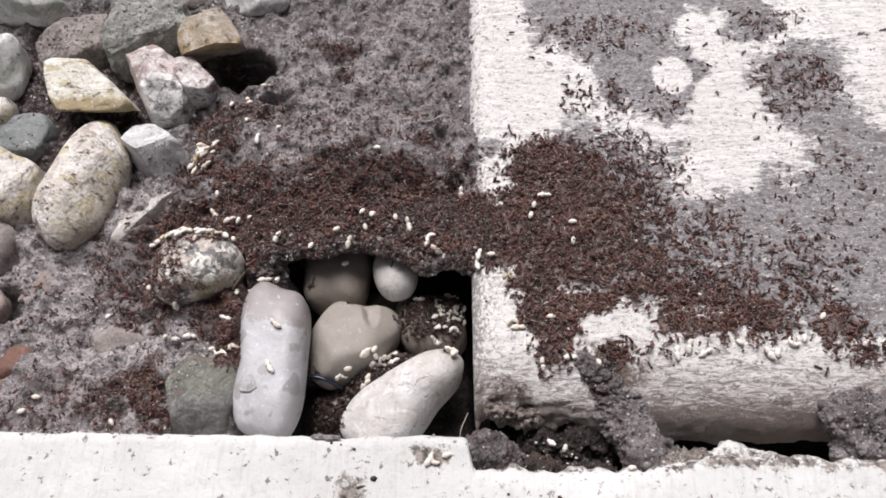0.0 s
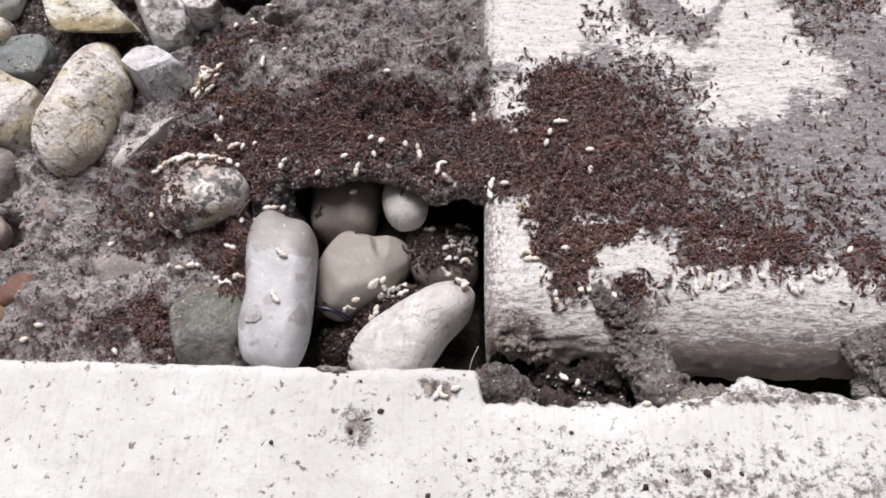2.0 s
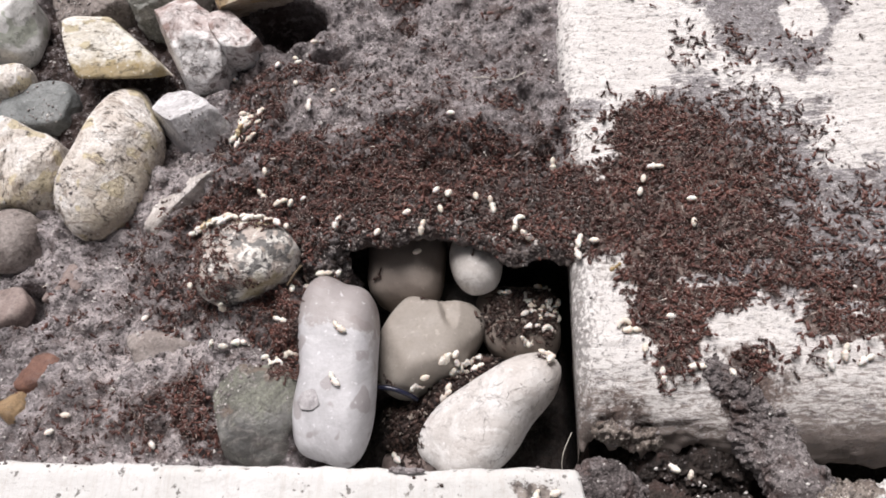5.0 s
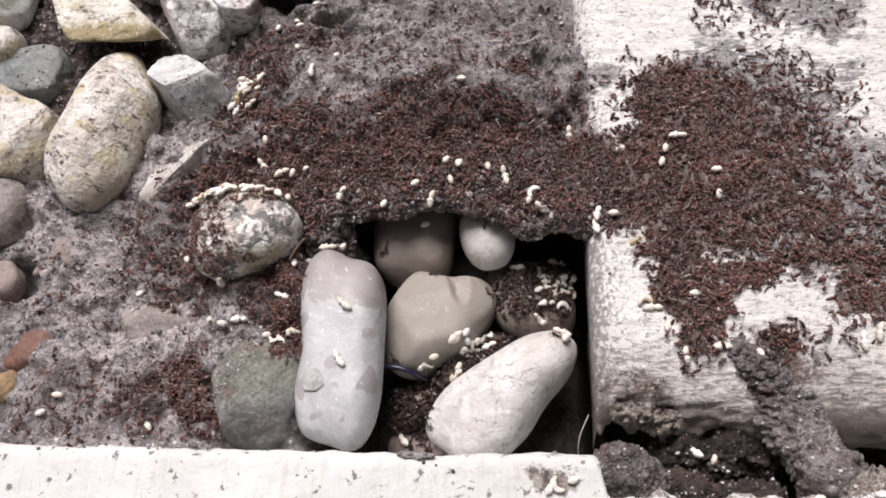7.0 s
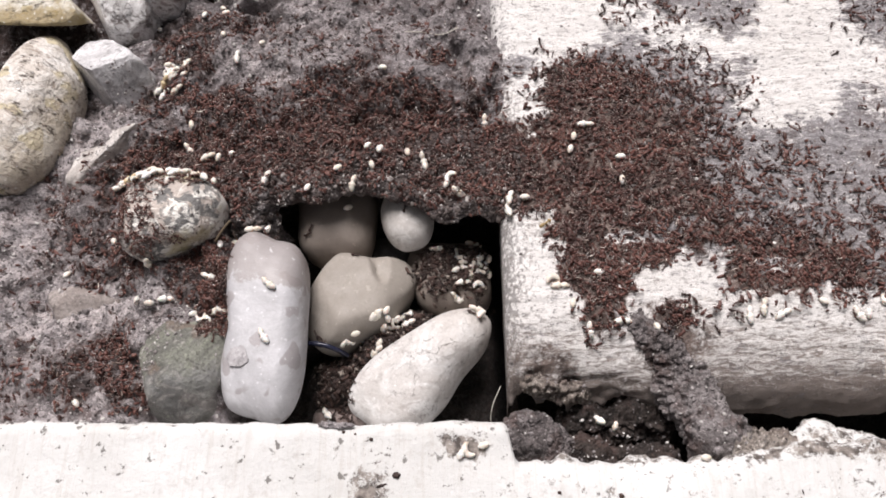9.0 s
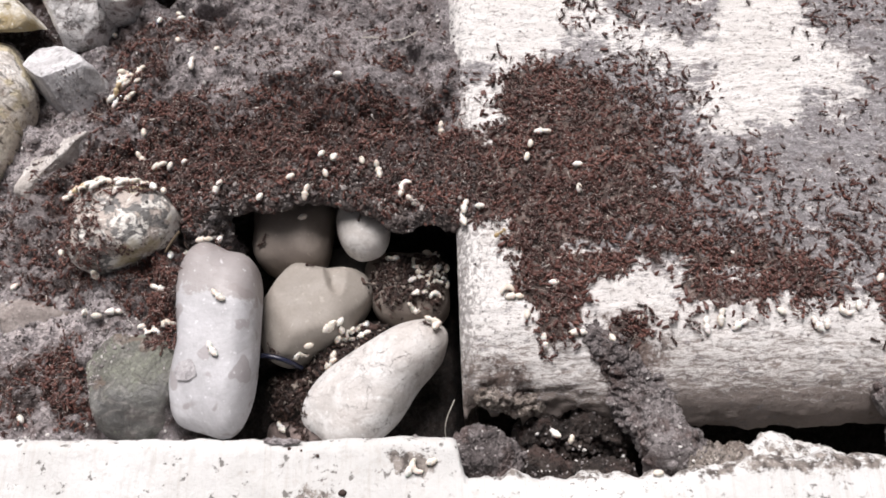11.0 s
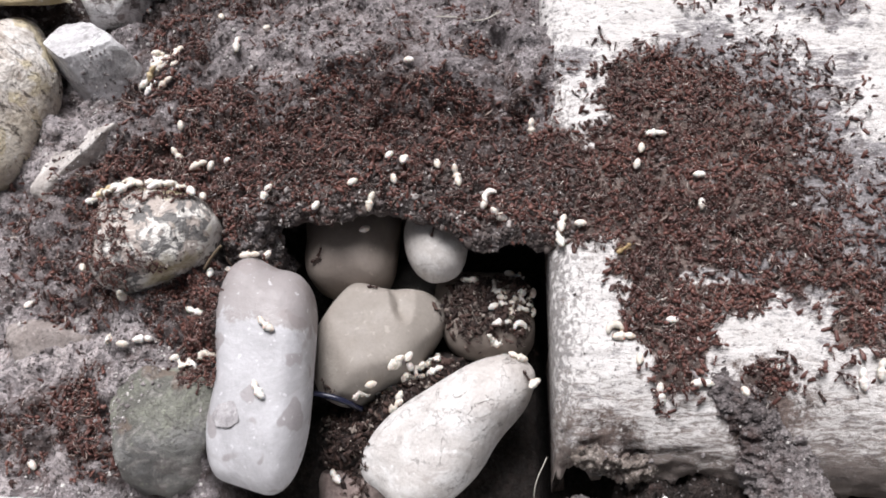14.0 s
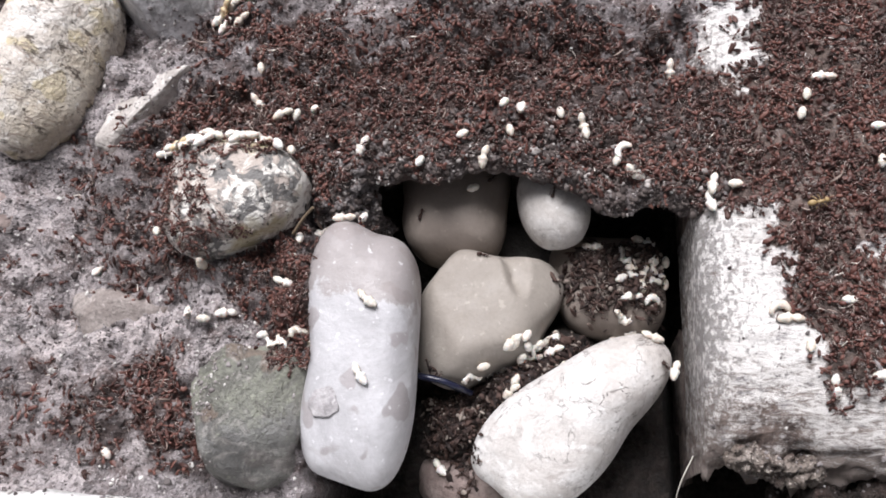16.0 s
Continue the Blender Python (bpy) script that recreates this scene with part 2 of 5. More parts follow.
# ---- mesh helpers ----
def mesh_object(name, verts, faces, material, parent=None, smooth=True, floats=None):
    """One mesh object out of numpy arrays of vertices and equal-sided faces."""
    verts, faces = np.asarray(verts, dtype=np.float32), np.asarray(faces, dtype=np.int32)
    me = bpy.data.meshes.new(name)
    me.vertices.add(len(verts))
    me.vertices.foreach_set("co", verts.ravel())
    k = faces.shape[1]
    me.loops.add(faces.size)
    me.loops.foreach_set("vertex_index", faces.ravel())
    me.polygons.add(len(faces))
    me.polygons.foreach_set("loop_start", np.arange(0, faces.size, k, dtype=np.int32))
    me.polygons.foreach_set("use_smooth", np.full(len(faces), smooth))
    for key, value in (floats or {}).items():
        me.attributes.new(key, "FLOAT", "POINT").data.foreach_set("value", np.asarray(value, dtype=np.float32).ravel())
    me.materials.append(material)
    me.update(calc_edges=True)
    me.validate()
    ob = new(name, me)
    ob.parent = parent
    return ob


def sheet(nu, nv):
    """The quads of a grid of nu by nv vertices, v running fastest."""
    i = (np.arange(nu - 1)[:, None] * nv + np.arange(nv - 1)[None, :]).ravel()
    return np.stack([i, i + nv, i + nv + 1, i + 1], 1)


def vnoise(x, y, scale, seed=0, octaves=4, gain=0.55):
    """Value noise of two coordinates in metres, about -1 to 1."""
    x, y = np.asarray(x, float) * scale, np.asarray(y, float) * scale
    total, amp, norm = np.zeros(np.broadcast(x, y).shape), 1.0, 0.0
    for o in range(octaves):
        xi, yi = np.floor(x).astype(np.int64), np.floor(y).astype(np.int64)
        fx, fy = x - xi, y - yi
        fx, fy = fx * fx * (3 - 2 * fx), fy * fy * (3 - 2 * fy)

        def h(i, j):
            v = np.sin(i * 127.1 + j * 311.7 + (seed + o) * 74.7) * 43758.5453
            return (v - np.floor(v)) * 2 - 1

        total += amp * ((h(xi, yi) * (1 - fx) + h(xi + 1, yi) * fx) * (1 - fy) + (h(xi, yi + 1) * (1 - fx) + h(xi + 1, yi + 1) * fx) * fy)
        norm += amp
        amp, x, y = amp * gain, x * 2.03 + 17.3, y * 2.03 + 5.1
    return total / norm * 1.6


def step(v, a, b):
    t = np.clip((v - a) / (b - a), 0, 1)
    return t * t * (3 - 2 * t)


def blobs(x, y, spots, soft=0.45, rag=0.35, seed=0):
    """The strongest of soft, ragged-edged ellipses (x, y, half-width, half-depth, weight, turn in degrees), in millimetres."""
    best = np.zeros(np.broadcast(x, y).shape)
    wob = (vnoise(x, y, 160, seed, 4) + 0.45 * vnoise(x, y, 520, seed + 9, 3)) * rag
    for cx, cy, rx, ry, w, *turn in spots:
        a = radians(turn[0]) if turn else 0.0
        u, v = x * 1000 - cx, y * 1000 - cy
        u, v = u * math.cos(a) + v * math.sin(a), v * math.cos(a) - u * math.sin(a)
        d = np.hypot(u / rx, v / ry) + wob
        best = np.maximum(best, w * step(d, 1 + soft, 1 - soft))
    return best


SOIL_ANTS = [(-36, 69, 44, 13.5, 1.0), (-74, 65, 14, 11, 0.95), (-74, 99, 9, 11, 0.62), (-79, 84, 9, 8, 0.55), (-66, 84, 12, 6, 0.8), (-40, 84, 16, 5, 0.6), (-6, 77, 9, 7, 0.85), (-24, 80, 16, 5, 0.8), (-62, 108, 10, 6, 0.45), (-10, 59, 14, 9, 1.0), (-86, 46, 13, 11, 0.46),
             (-61, 38, 7, 11, 0.72), (-57.5, 31, 3.5, 7, 0.66), (-81, 19, 11, 8, 0.8), (-38, 131, 6, 3, 0.75), (-13, 122, 5, 2.5, 0.65), (-38, 121, 2.6, 3, 0.8), (-30, 91, 5, 2.4, 0.6), (-12, 92, 4, 2.6, 0.6), (-48, 135, 5, 3, 0.5)]
SLAB_CARPET = [(-4, 75), (4, 75), (8, 73), (10.5, 77), (11, 89), (20, 90), (28, 89), (42, 85), (50, 75), (55, 64), (64, 54), (70, 45), (78, 34), (74, 30), (69, 30), (57, 31), (46, 32), (47, 37), (38, 39), (28, 36), (25, 28), (21, 22), (16, 29), (13, 37), (12, 48), (4, 51), (-4, 51)]
SLAB_THIN = [(26, 86), (34, 95), (43, 92), (53, 86), (58, 81), (56, 74), (57, 66), (66, 65), (80, 55), (88, 45), (84, 34), (78, 31), (60, 40), (40, 60)]
ANT_SPARSE = [(4, 87, 4, 4, 0.30), (-105, 17, 13, 9, 0.30), (-110, 40, 20, 12, 0.12), (84, 52, 12, 11, 0.34), (79, 43, 12, 8, 0.5), (30, 104, 5, 5, 0.28), (40, 104, 3.5, 7, 0.4), (-30, 100, 30, 14, 0.17), (89, 34, 6, 7, 0.9), (94, 26, 4, 3, 0.8),
              (53, 101, 8, 6, 0.25), (93, 107, 12, 10, 0.34), (38, 130, 20, 11, 0.24), (88, 131, 10, 8, 0.2), (-92, 60, 12, 10, 0.35), (36, 26.5, 4.5, 3.6, 0.8), (52, 28, 9, 2.6, 0.25), (96, 72, 16, 12, 0.14)]
BARE_SPOTS = [(-9, 50.5, 9, 3.2, 0.85), (-31, 57, 9, 2.0, 0.7), (36.5, 33.8, 8, 3.2, 1.0), (11, 25, 6, 7, 1.0), (30, 43.5, 6, 1.8, 0.45), (38, 46.5, 5, 2.0, 0.5), (46, 41, 3, 1.6, 0.7), (58, 37, 5, 1.6, 0.5)]
FILM_BACK = [(14, 151), (19, 134), (23, 124), (34, 119), (39, 109), (38, 101), (43, 102), (51, 100), (55, 94), (62, 99), (67, 109), (67, 119), (61, 123), (57, 127), (66, 136), (76, 133), (77, 124), (82, 123), (91, 128), (91, 134), (82, 147), (60, 170)]
FILM_FRONT = [(84, 117), (94, 120), (104, 120), (108, 112), (106, 101), (113, 93), (160, 86), (160, 30), (99, 29), (60, 33), (27, 42), (14, 77), (22, 89), (33, 95), (45, 90), (58, 85), (56, 76), (56, 66), (62, 67), (69, 73), (81, 76), (90, 78), (90, 91), (82, 98)]
FILM_EDGE = [(-2, 90), (9, 91), (11, 87), (7, 83), (-2, 84)]


def patch(x, y, outline, soft, rag, seed):
    """One inside a ragged outline (millimetres), falling to nought over its soft edge."""
    px, py = x * 1000, y * 1000
    inside = np.zeros(np.broadcast(px, py).shape, bool)
    far = np.full(inside.shape, 1e9)
    for (ax, ay), (bx, by) in zip(outline, outline[1:] + outline[:1]):
        ex, ey = bx - ax, by - ay
        t = np.clip(((px - ax) * ex + (py - ay) * ey) / (ex * ex + ey * ey), 0, 1)
        far = np.minimum(far, np.hypot(px - ax - t * ex, py - ay - t * ey))
        if ay != by:
            inside ^= ((ay > py) != (by > py)) & (px < ax + (py - ay) * ex / ey)
    d = np.where(inside, far, -far) + rag * (vnoise(x, y, 150, seed, 4) + 0.5 * vnoise(x, y, 520, seed + 9, 3))
    return step(d, -soft, soft)


def film_cover(x, y):
    """Where a grey film of silt lies on the slab, with one bare ring left by a drop."""
    film = np.maximum(1.25 * patch(x, y, FILM_BACK, 4.0, 3.4, 11), 1.2 * patch(x, y, FILM_FRONT, 6.0, 4.6, 12))
    film = np.maximum(film, 0.95 * patch(x, y, FILM_EDGE, 2.2, 1.8, 15))
    return film * (1 - blobs(x, y, [(58.0, 111.2, 5.4, 6.8, 1.0)], 0.16, 0.12, 13))


def ant_cover(x, y):
    a = blobs(x, y, SOIL_ANTS, 0.36, 0.45, 3)
    # thick over the slab's corner, thinning towards its middle
    thick = 1.1 - 0.58 * step(x + 0.2 * (y - 0.06) + 0.008 * vnoise(x, y, 110, 10, 3), 0.026, 0.058) * step(y, 0.036, 0.050)
    a = np.maximum(a, np.maximum(thick * patch(x, y, SLAB_CARPET, 2.6, 3.0, 6), 0.42 * patch(x, y, SLAB_THIN, 5.0, 5.0, 7)))
    s = blobs(x, y, ANT_SPARSE, 0.5, 0.3, 5)
    bare = blobs(x, y, BARE_SPOTS, 0.2, 0.35, 8)
    return np.maximum(a, s) * (1 - bare)


# ---- ground: one sheet of sandy soil with the washed-out pit, to the horizon ----
def in_pit(x, y):
    """0 outside the pit, 1 on its floor."""
    wob = vnoise(x, y, 180, 21, 3) * 0.0016
    west = step(x + wob, -0.0575, -0.0525)
    north = 1 - step(y + wob, 0.0590, 0.0640)
    return west * north * (1 - step(np.hypot(x, y), 0.20, 0.35))


def ground_height(x, y):
    z = -0.0035 + 0.045 * np.minimum(x, 0) - 0.01 * np.clip(y - 0.1, 0, 0.2)
    z = z + vnoise(x, y, 55, 1, 4) * 0.0022 + vnoise(x, y, 140, 6, 3) * 0.0017 + vnoise(x, y, 300, 2, 4) * 0.0016
    # heap of soil against the far side of the slab, mounds round the half-buried stones
    z = z + 0.0025 * np.exp(-((x + 0.02) / 0.03) ** 2 - ((y - 0.085) / 0.02) ** 2)
    z = z + 0.0030 * np.exp(-((x + 0.068) / 0.014) ** 2 - ((y - 0.052) / 0.012) ** 2)
    z = z + 0.0022 * np.exp(-((x + 0.07) / 0.016) ** 2 - ((y - 0.022) / 0.012) ** 2)
    for hx, hy, rx, ry, deep in ((-0.0690, 0.1245, 0.0078, 0.0058, 0.075), (-0.1245, 0.0455, 0.0045, 0.0050, 0.009), (-0.0570, 0.0530, 0.0028, 0.0050, 0.008),
                                 (-0.0575, 0.1130, 0.0050, 0.0022, 0.005), (-0.1010, 0.1010, 0.0100, 0.0050, 0.006), (-0.0075, 0.0935, 0.0022, 0.0040, 0.005), (-0.0610, 0.0085, 0.0120, 0.0060, 0.0045), (-0.0660, 0.0180, 0.0090, 0.0090, 0.0030)):
        z = z - deep * np.exp(-(((x - hx) / rx) ** 2 + ((y - hy) / ry) ** 2) ** 3)
    z = z - 0.0065 * blobs(x, y, [(-104, 122, 24, 22, 1.0), (-130, 112, 22, 40, 0.8), (-98, 92, 8, 12, 0.5)], 0.35, 0.25, 19)
    floor = -0.031 + vnoise(x, y, 130, 9, 4) * 0.0022
    along, across = (x + 0.0235) * 0.80 + (y - 0.0275) * 0.60, (y - 0.0275) * 0.80 - (x + 0.0235) * 0.60
    floor = floor + 0.0158 * np.exp(-(along / 0.014) ** 2 - (across / 0.0065) ** 2) + 0.006 * np.exp(-((x + 0.037) / 0.007) ** 2 - ((y - 0.019) / 0.008) ** 2)
    p = in_pit(x, y)
    z = z * (1 - p) + floor * p
    edge = x + slab_skew(y)
    under = step(edge, -0.0010, 0.0040) * (1 - step(y, 0.058, 0.063))
    under = np.maximum(under, step(edge, 0.0042, 0.0056))
    under = np.maximum(under, 1 - step(y, 0.0015, 0.0032))
    under = under * (1 - step(np.hypot(x, y), 0.25, 0.50))
    return z * (1 - under) + (-0.052 + vnoise(x, y, 130, 9, 3) * 0.001) * under


def spread(lo, hi, gap, far):
    """Even steps from lo to hi, then ever wider ones out to far on both sides."""
    inner = np.arange(lo, hi + gap / 2, gap)
    d, out = gap, []
    while sum(out) < far:
        d *= 1.5
        out.append(d)
    out = np.cumsum(out)
    return np.concatenate([lo - out[::-1], inner, inner[-1] + out])


def dry_soil(x, y):
    """Where the soil has dried to a pale crust."""
    return np.clip(blobs(x, y, [(-90, 30, 20, 16, 1.0), (-104, 47, 16, 12, 0.9), (-84, 44, 12, 8, 0.7), (-100, 14, 16, 8, 0.7), (-96, 68, 8, 16, 0.8), (-120, 60, 10, 10, 0.6), (-62, 97, 7, 5, 0.5), (-25, 95, 12, 5, 0.4), (-50, 102, 20, 9, 0.6), (-52, 92, 10, 5, 0.6), (-30, 122, 26, 12, 0.35)], 0.6, 0.45, 23), 0, 1)


def make_ground():
    xs, ys = spread(-0.175, 0.0066, 0.0006, 80.0), spread(0.002, 0.175, 0.0006, 80.0)
    x, y = np.meshgrid(xs, ys, indexing="ij")
    z = ground_height(x, y)
    far = step(np.hypot(x, y), 0.4, 2.0)
    z = z * (1 - far) - 0.006 * far
    # brown under ants and among stones; pit and hole terms paint shade
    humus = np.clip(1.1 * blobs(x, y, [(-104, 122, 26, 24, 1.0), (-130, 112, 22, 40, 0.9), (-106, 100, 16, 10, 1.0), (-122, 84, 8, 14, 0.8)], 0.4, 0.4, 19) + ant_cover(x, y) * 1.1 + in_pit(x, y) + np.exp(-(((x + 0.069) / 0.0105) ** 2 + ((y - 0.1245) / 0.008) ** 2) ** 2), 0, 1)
    # last mask blackens the soil with depth, painting the pit's shade
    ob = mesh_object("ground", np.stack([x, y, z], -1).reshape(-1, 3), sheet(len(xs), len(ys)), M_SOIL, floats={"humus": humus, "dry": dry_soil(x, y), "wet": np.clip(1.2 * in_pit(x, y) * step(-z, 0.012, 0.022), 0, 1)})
    return tagged(ob, "grey-brown sandy soil with a washed-out pit and reddish patches", "soil", kind="structure")


def crust_edge(x):
    """How far towards the kerb the overhanging crust reaches."""
    y = 0.0562 - 0.0058 * step(x, -0.021, -0.011) - 0.001 * step(x, -0.004, 0.002) + 0.0012 * np.exp(-((x + 0.027) / 0.004) ** 2)
    return y + vnoise(x, x * 0 + 0.3, 260, 31, 4) * 0.0013


def make_crust():
    """The lip of caked soil that hangs over the back of the pit: top, ragged rim and underside in one sheet."""
    xs = np.arange(-0.0520, 0.0062, 0.0005)
    prof = np.concatenate([np.linspace(1, 0, 30), np.linspace(0, 1, 14)[1:]])
    drop = np.concatenate([np.zeros(30), np.linspace(0, 1, 14)[1:]])
    x = np.repeat(xs[:, None], len(prof), 1)
    e = crust_edge(x)
    y = e + (0.0720 - e) * prof
    top = -0.0016 + vnoise(x, y, 90, 41, 4) * 0.0010 + vnoise(x, y, 420, 42, 3) * 0.0006
    rim = -0.0018 * np.exp(-((y - e) / 0.0011) ** 2)
    thick = 0.0055 + vnoise(x, y, 170, 44, 3) * 0.0016
    top = top + 0.0016 * step(x, -0.003, 0.004)
    z = top + rim - (drop > 0) * (thick * np.clip(drop * 6, 0, 1) ** 0.6) + 0.0006 * vnoise(x, y + drop, 500, 45, 3)
    y = y - 0.0010 * np.sin(np.clip(drop * 6, 0, 1) * math.pi)
    ob = mesh_object("soil_crust", np.stack([x, y, z], -1).reshape(-1, 3), sheet(len(xs), len(prof)), M_CLUMP, floats={"humus": 0.25 + 0.6 * ant_cover(x, y)})
    return tagged(ob, "overhanging lip of caked dark soil above the pit", "soil crust")


# ---- the paving slab with its bullnose front, and the kerb ----
def slab_skew(y):
    """How far the slab's side edge swings out towards the back."""
    return 0.022 * (np.minimum(y, 0.25) - 0.045)


def make_slab():
    a = np.linspace(0, math.pi / 2, 12)
    left_x = 0.0019 + np.concatenate([[0.0030, 0.0], 0.0046 * (1 - np.cos(a[1:]))])
    left_z = np.concatenate([[-0.0400, -0.0220], -0.0050 * (1 - np.sin(a[1:]))])
    xs = np.concatenate([left_x, np.arange(0.0070, 0.150, 0.0007), np.geomspace(0.151, 0.6, 20)])
    zs = np.concatenate([left_z, np.zeros(len(xs) - len(left_x))])
    b = np.linspace(0, math.pi / 2, 46)
    front_y = np.concatenate([[0.0360, 0.0250, 0.0180, 0.0140, 0.0116], 0.0102 + 0.0235 * (1 - np.cos(b))])
    front_z = np.concatenate([[-0.0225, -0.0222, -0.0218, -0.0208, -0.0190], -0.0165 * (1 - np.sin(b))])
    ys = np.concatenate([front_y, np.arange(0.0342, 0.180, 0.0007), np.geomspace(0.181, 0.8, 20)])
    fz = np.concatenate([front_z, np.zeros(len(ys) - len(front_y))])
    x, y = np.meshgrid(xs, ys, indexing="ij")
    z = np.maximum(zs[:, None] + fz[None, :], -0.040)
    x = x - slab_skew(y) * np.exp(-x / 0.04)
    # worn and broken front corner, chipped lower lip
    low = step(-z, 0.004, 0.014)
    corner = np.exp(-((x - 0.010) / 0.013) ** 2) * step(-fz[None, :] + 0 * x, 0.003, 0.010)
    rag = vnoise(x, z * 3 + y, 260, 51, 4)
    y = y + corner * (0.0014 + 0.0034 * rag) + low * 0.0007 * vnoise(x, z, 300, 55, 4)
    deep = step(-fz[None, :] + 0.0012 * vnoise(x, 0 * x, 150, 52, 2), 0.0108, 0.0135) * (1 - step(x, 0.020, 0.029)) * (ys[None, :] < 0.03)
    y = y + deep * 0.0105
    lip = step(-fz[None, :] + 0 * x, 0.0175, 0.0205) * (ys[None, :] < 0.03)
    z = z + lip * (0.0013 * vnoise(x, y * 0, 90, 57, 4) + 0.0014 * vnoise(x, y * 0 + 1, 380, 60, 3) + 0.0009 * rag)
    z = z - corner * 0.0010 * np.abs(rag)
    rough = 0.00022 * vnoise(x * 0.12, y, 900, 53, 3) + 0.00018 * vnoise(x, y, 380, 54, 3)
    z = z + rough * step(z, -0.012, -0.004)
    film = film_cover(x, y)
    film = np.where(y < 0.03, film * 0.3, film)
    # corner dirt; shade painted under the lip, dirt and shade on the side edge
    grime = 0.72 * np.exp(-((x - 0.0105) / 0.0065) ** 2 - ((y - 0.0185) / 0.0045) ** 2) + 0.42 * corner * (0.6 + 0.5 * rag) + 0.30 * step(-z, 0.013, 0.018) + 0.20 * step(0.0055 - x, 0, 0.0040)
    grime = grime + 0.80 * np.exp(-((x - 0.035) / 0.009) ** 2 - ((y - 0.022) / 0.009) ** 2) + 0.9 * step(ant_cover(x, y), 0.55, 1.05)
    worn = 0.50 * step(x, 0.0140, 0.004) * step(y, 0.110, 0.050) + 0.35 * step(x, 0.0085, 0.0028) + 0.1 * vnoise(x, y, 90, 58, 3)
    # front darkened downwards: brushed brown streaks plus painted shade
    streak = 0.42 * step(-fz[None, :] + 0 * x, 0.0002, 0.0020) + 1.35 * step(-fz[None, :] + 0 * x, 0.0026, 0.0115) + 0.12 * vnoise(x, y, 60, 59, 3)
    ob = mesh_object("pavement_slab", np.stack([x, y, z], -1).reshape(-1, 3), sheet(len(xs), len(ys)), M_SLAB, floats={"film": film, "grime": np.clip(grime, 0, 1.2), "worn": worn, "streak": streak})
    return tagged(ob, "pale brushed concrete paving slab with rounded edge and grey stains", "paving slab", kind="structure")


def kerb_edge(x):
    y = 0.0041 - 0.0125 * np.minimum(x, 0.0) - 0.0062 * step(x, 0.0014, 0.0034) + 0.0030 * step(x, 0.043, 0.058) - 0.0016 * step(x, 0.068, 0.078)
    return y + vnoise(x, x * 0, 70, 61, 3) * 0.0004 + vnoise(x, x * 0 + 2, 330, 62, 4) * (0.00025 + 0.0008 * step(x, 0.0, 0.004))


def make_kerb():
    xs = np.concatenate([-np.geomspace(1.2, 0.161, 14), np.arange(-0.160, 0.150, 0.0007), np.geomspace(0.151, 1.2, 14)])
    a = np.linspace(0, math.pi / 2, 8)
    py = np.concatenate([[0.0], -0.0028 * (1 - np.cos(a)), np.arange(-0.0036, -0.060, -0.0008), np.linspace(-0.065, -0.118, 8), [-0.1200, -0.1205, -0.1205]])
    pz = np.concatenate([[-0.045], -0.0028 * (1 - np.sin(a)), np.zeros(len(py) - 9 - 3), [-0.0012, -0.004, -0.12]])
    x = np.repeat(xs[:, None], len(py), 1)
    y = kerb_edge(x) + py[None, :]
    z = 0.008 + pz[None, :] + (0.00016 * vnoise(x, y, 300, 63, 3) + 0.0003 * vnoise(x, y, 45, 64, 2)) * (pz[None, :] > -0.01)
    z = z - 0.0022 * np.exp(-((x - 0.024) / 0.02) ** 2) * np.exp(-((y + 0.002) / 0.004) ** 2)
    # on the kerb this mask holds dirt alone
    grime = 0.85 * np.exp(-((x + 0.006) / 0.0045) ** 2 - ((y + 0.0005) / 0.0030) ** 2) + 0.75 * np.exp(-((x + 0.023) / 0.004) ** 2 - ((y + 0.009) / 0.006) ** 2)
    grime = grime + 0.42 * step(x, -0.025, 0.02) * np.exp(-((y + 0.019) / 0.012) ** 2) + 0.5 * step(x, 0.0, 0.01) * step(y, -0.005, -0.002) + 0.12
    ob = mesh_object("kerb", np.stack([x, y, z], -1).reshape(-1, 3), sheet(len(xs), len(py))[:, ::-1], M_KERB, floats={"grime": np.clip(grime, 0, 1.2)})
    return tagged(ob, "nearly white cast concrete kerb with dark pores and a chipped edge", "kerb", kind="structure")


# ---- stones ----
def ball(level):
    bm = bmesh.new()
    bmesh.ops.create_icosphere(bm, subdivisions=level, radius=1.0)
    v = np.array([p.co[:] for p in bm.verts])
    f = np.array([[p.index for p in q.verts] for q in bm.faces])
    bm.free()
    return v, f


BALLS = {k: ball(k) for k in (2, 3, 4, 5, 6)}


def lumps(v, scale, seed, octaves=4):
    """Fractal noise in space at the points v, about -1 to 1."""
    out = np.zeros(len(v))
    amp = 1.0
    for o in range(octaves):
        off = Vector((seed * 3.7 + o * 9.1, seed * 1.3, o * 4.4))
        out += amp * np.array([noise.noise(Vector(p) * scale + off) for p in v])
        amp, scale = amp * 0.5, scale * 2.1
    return out


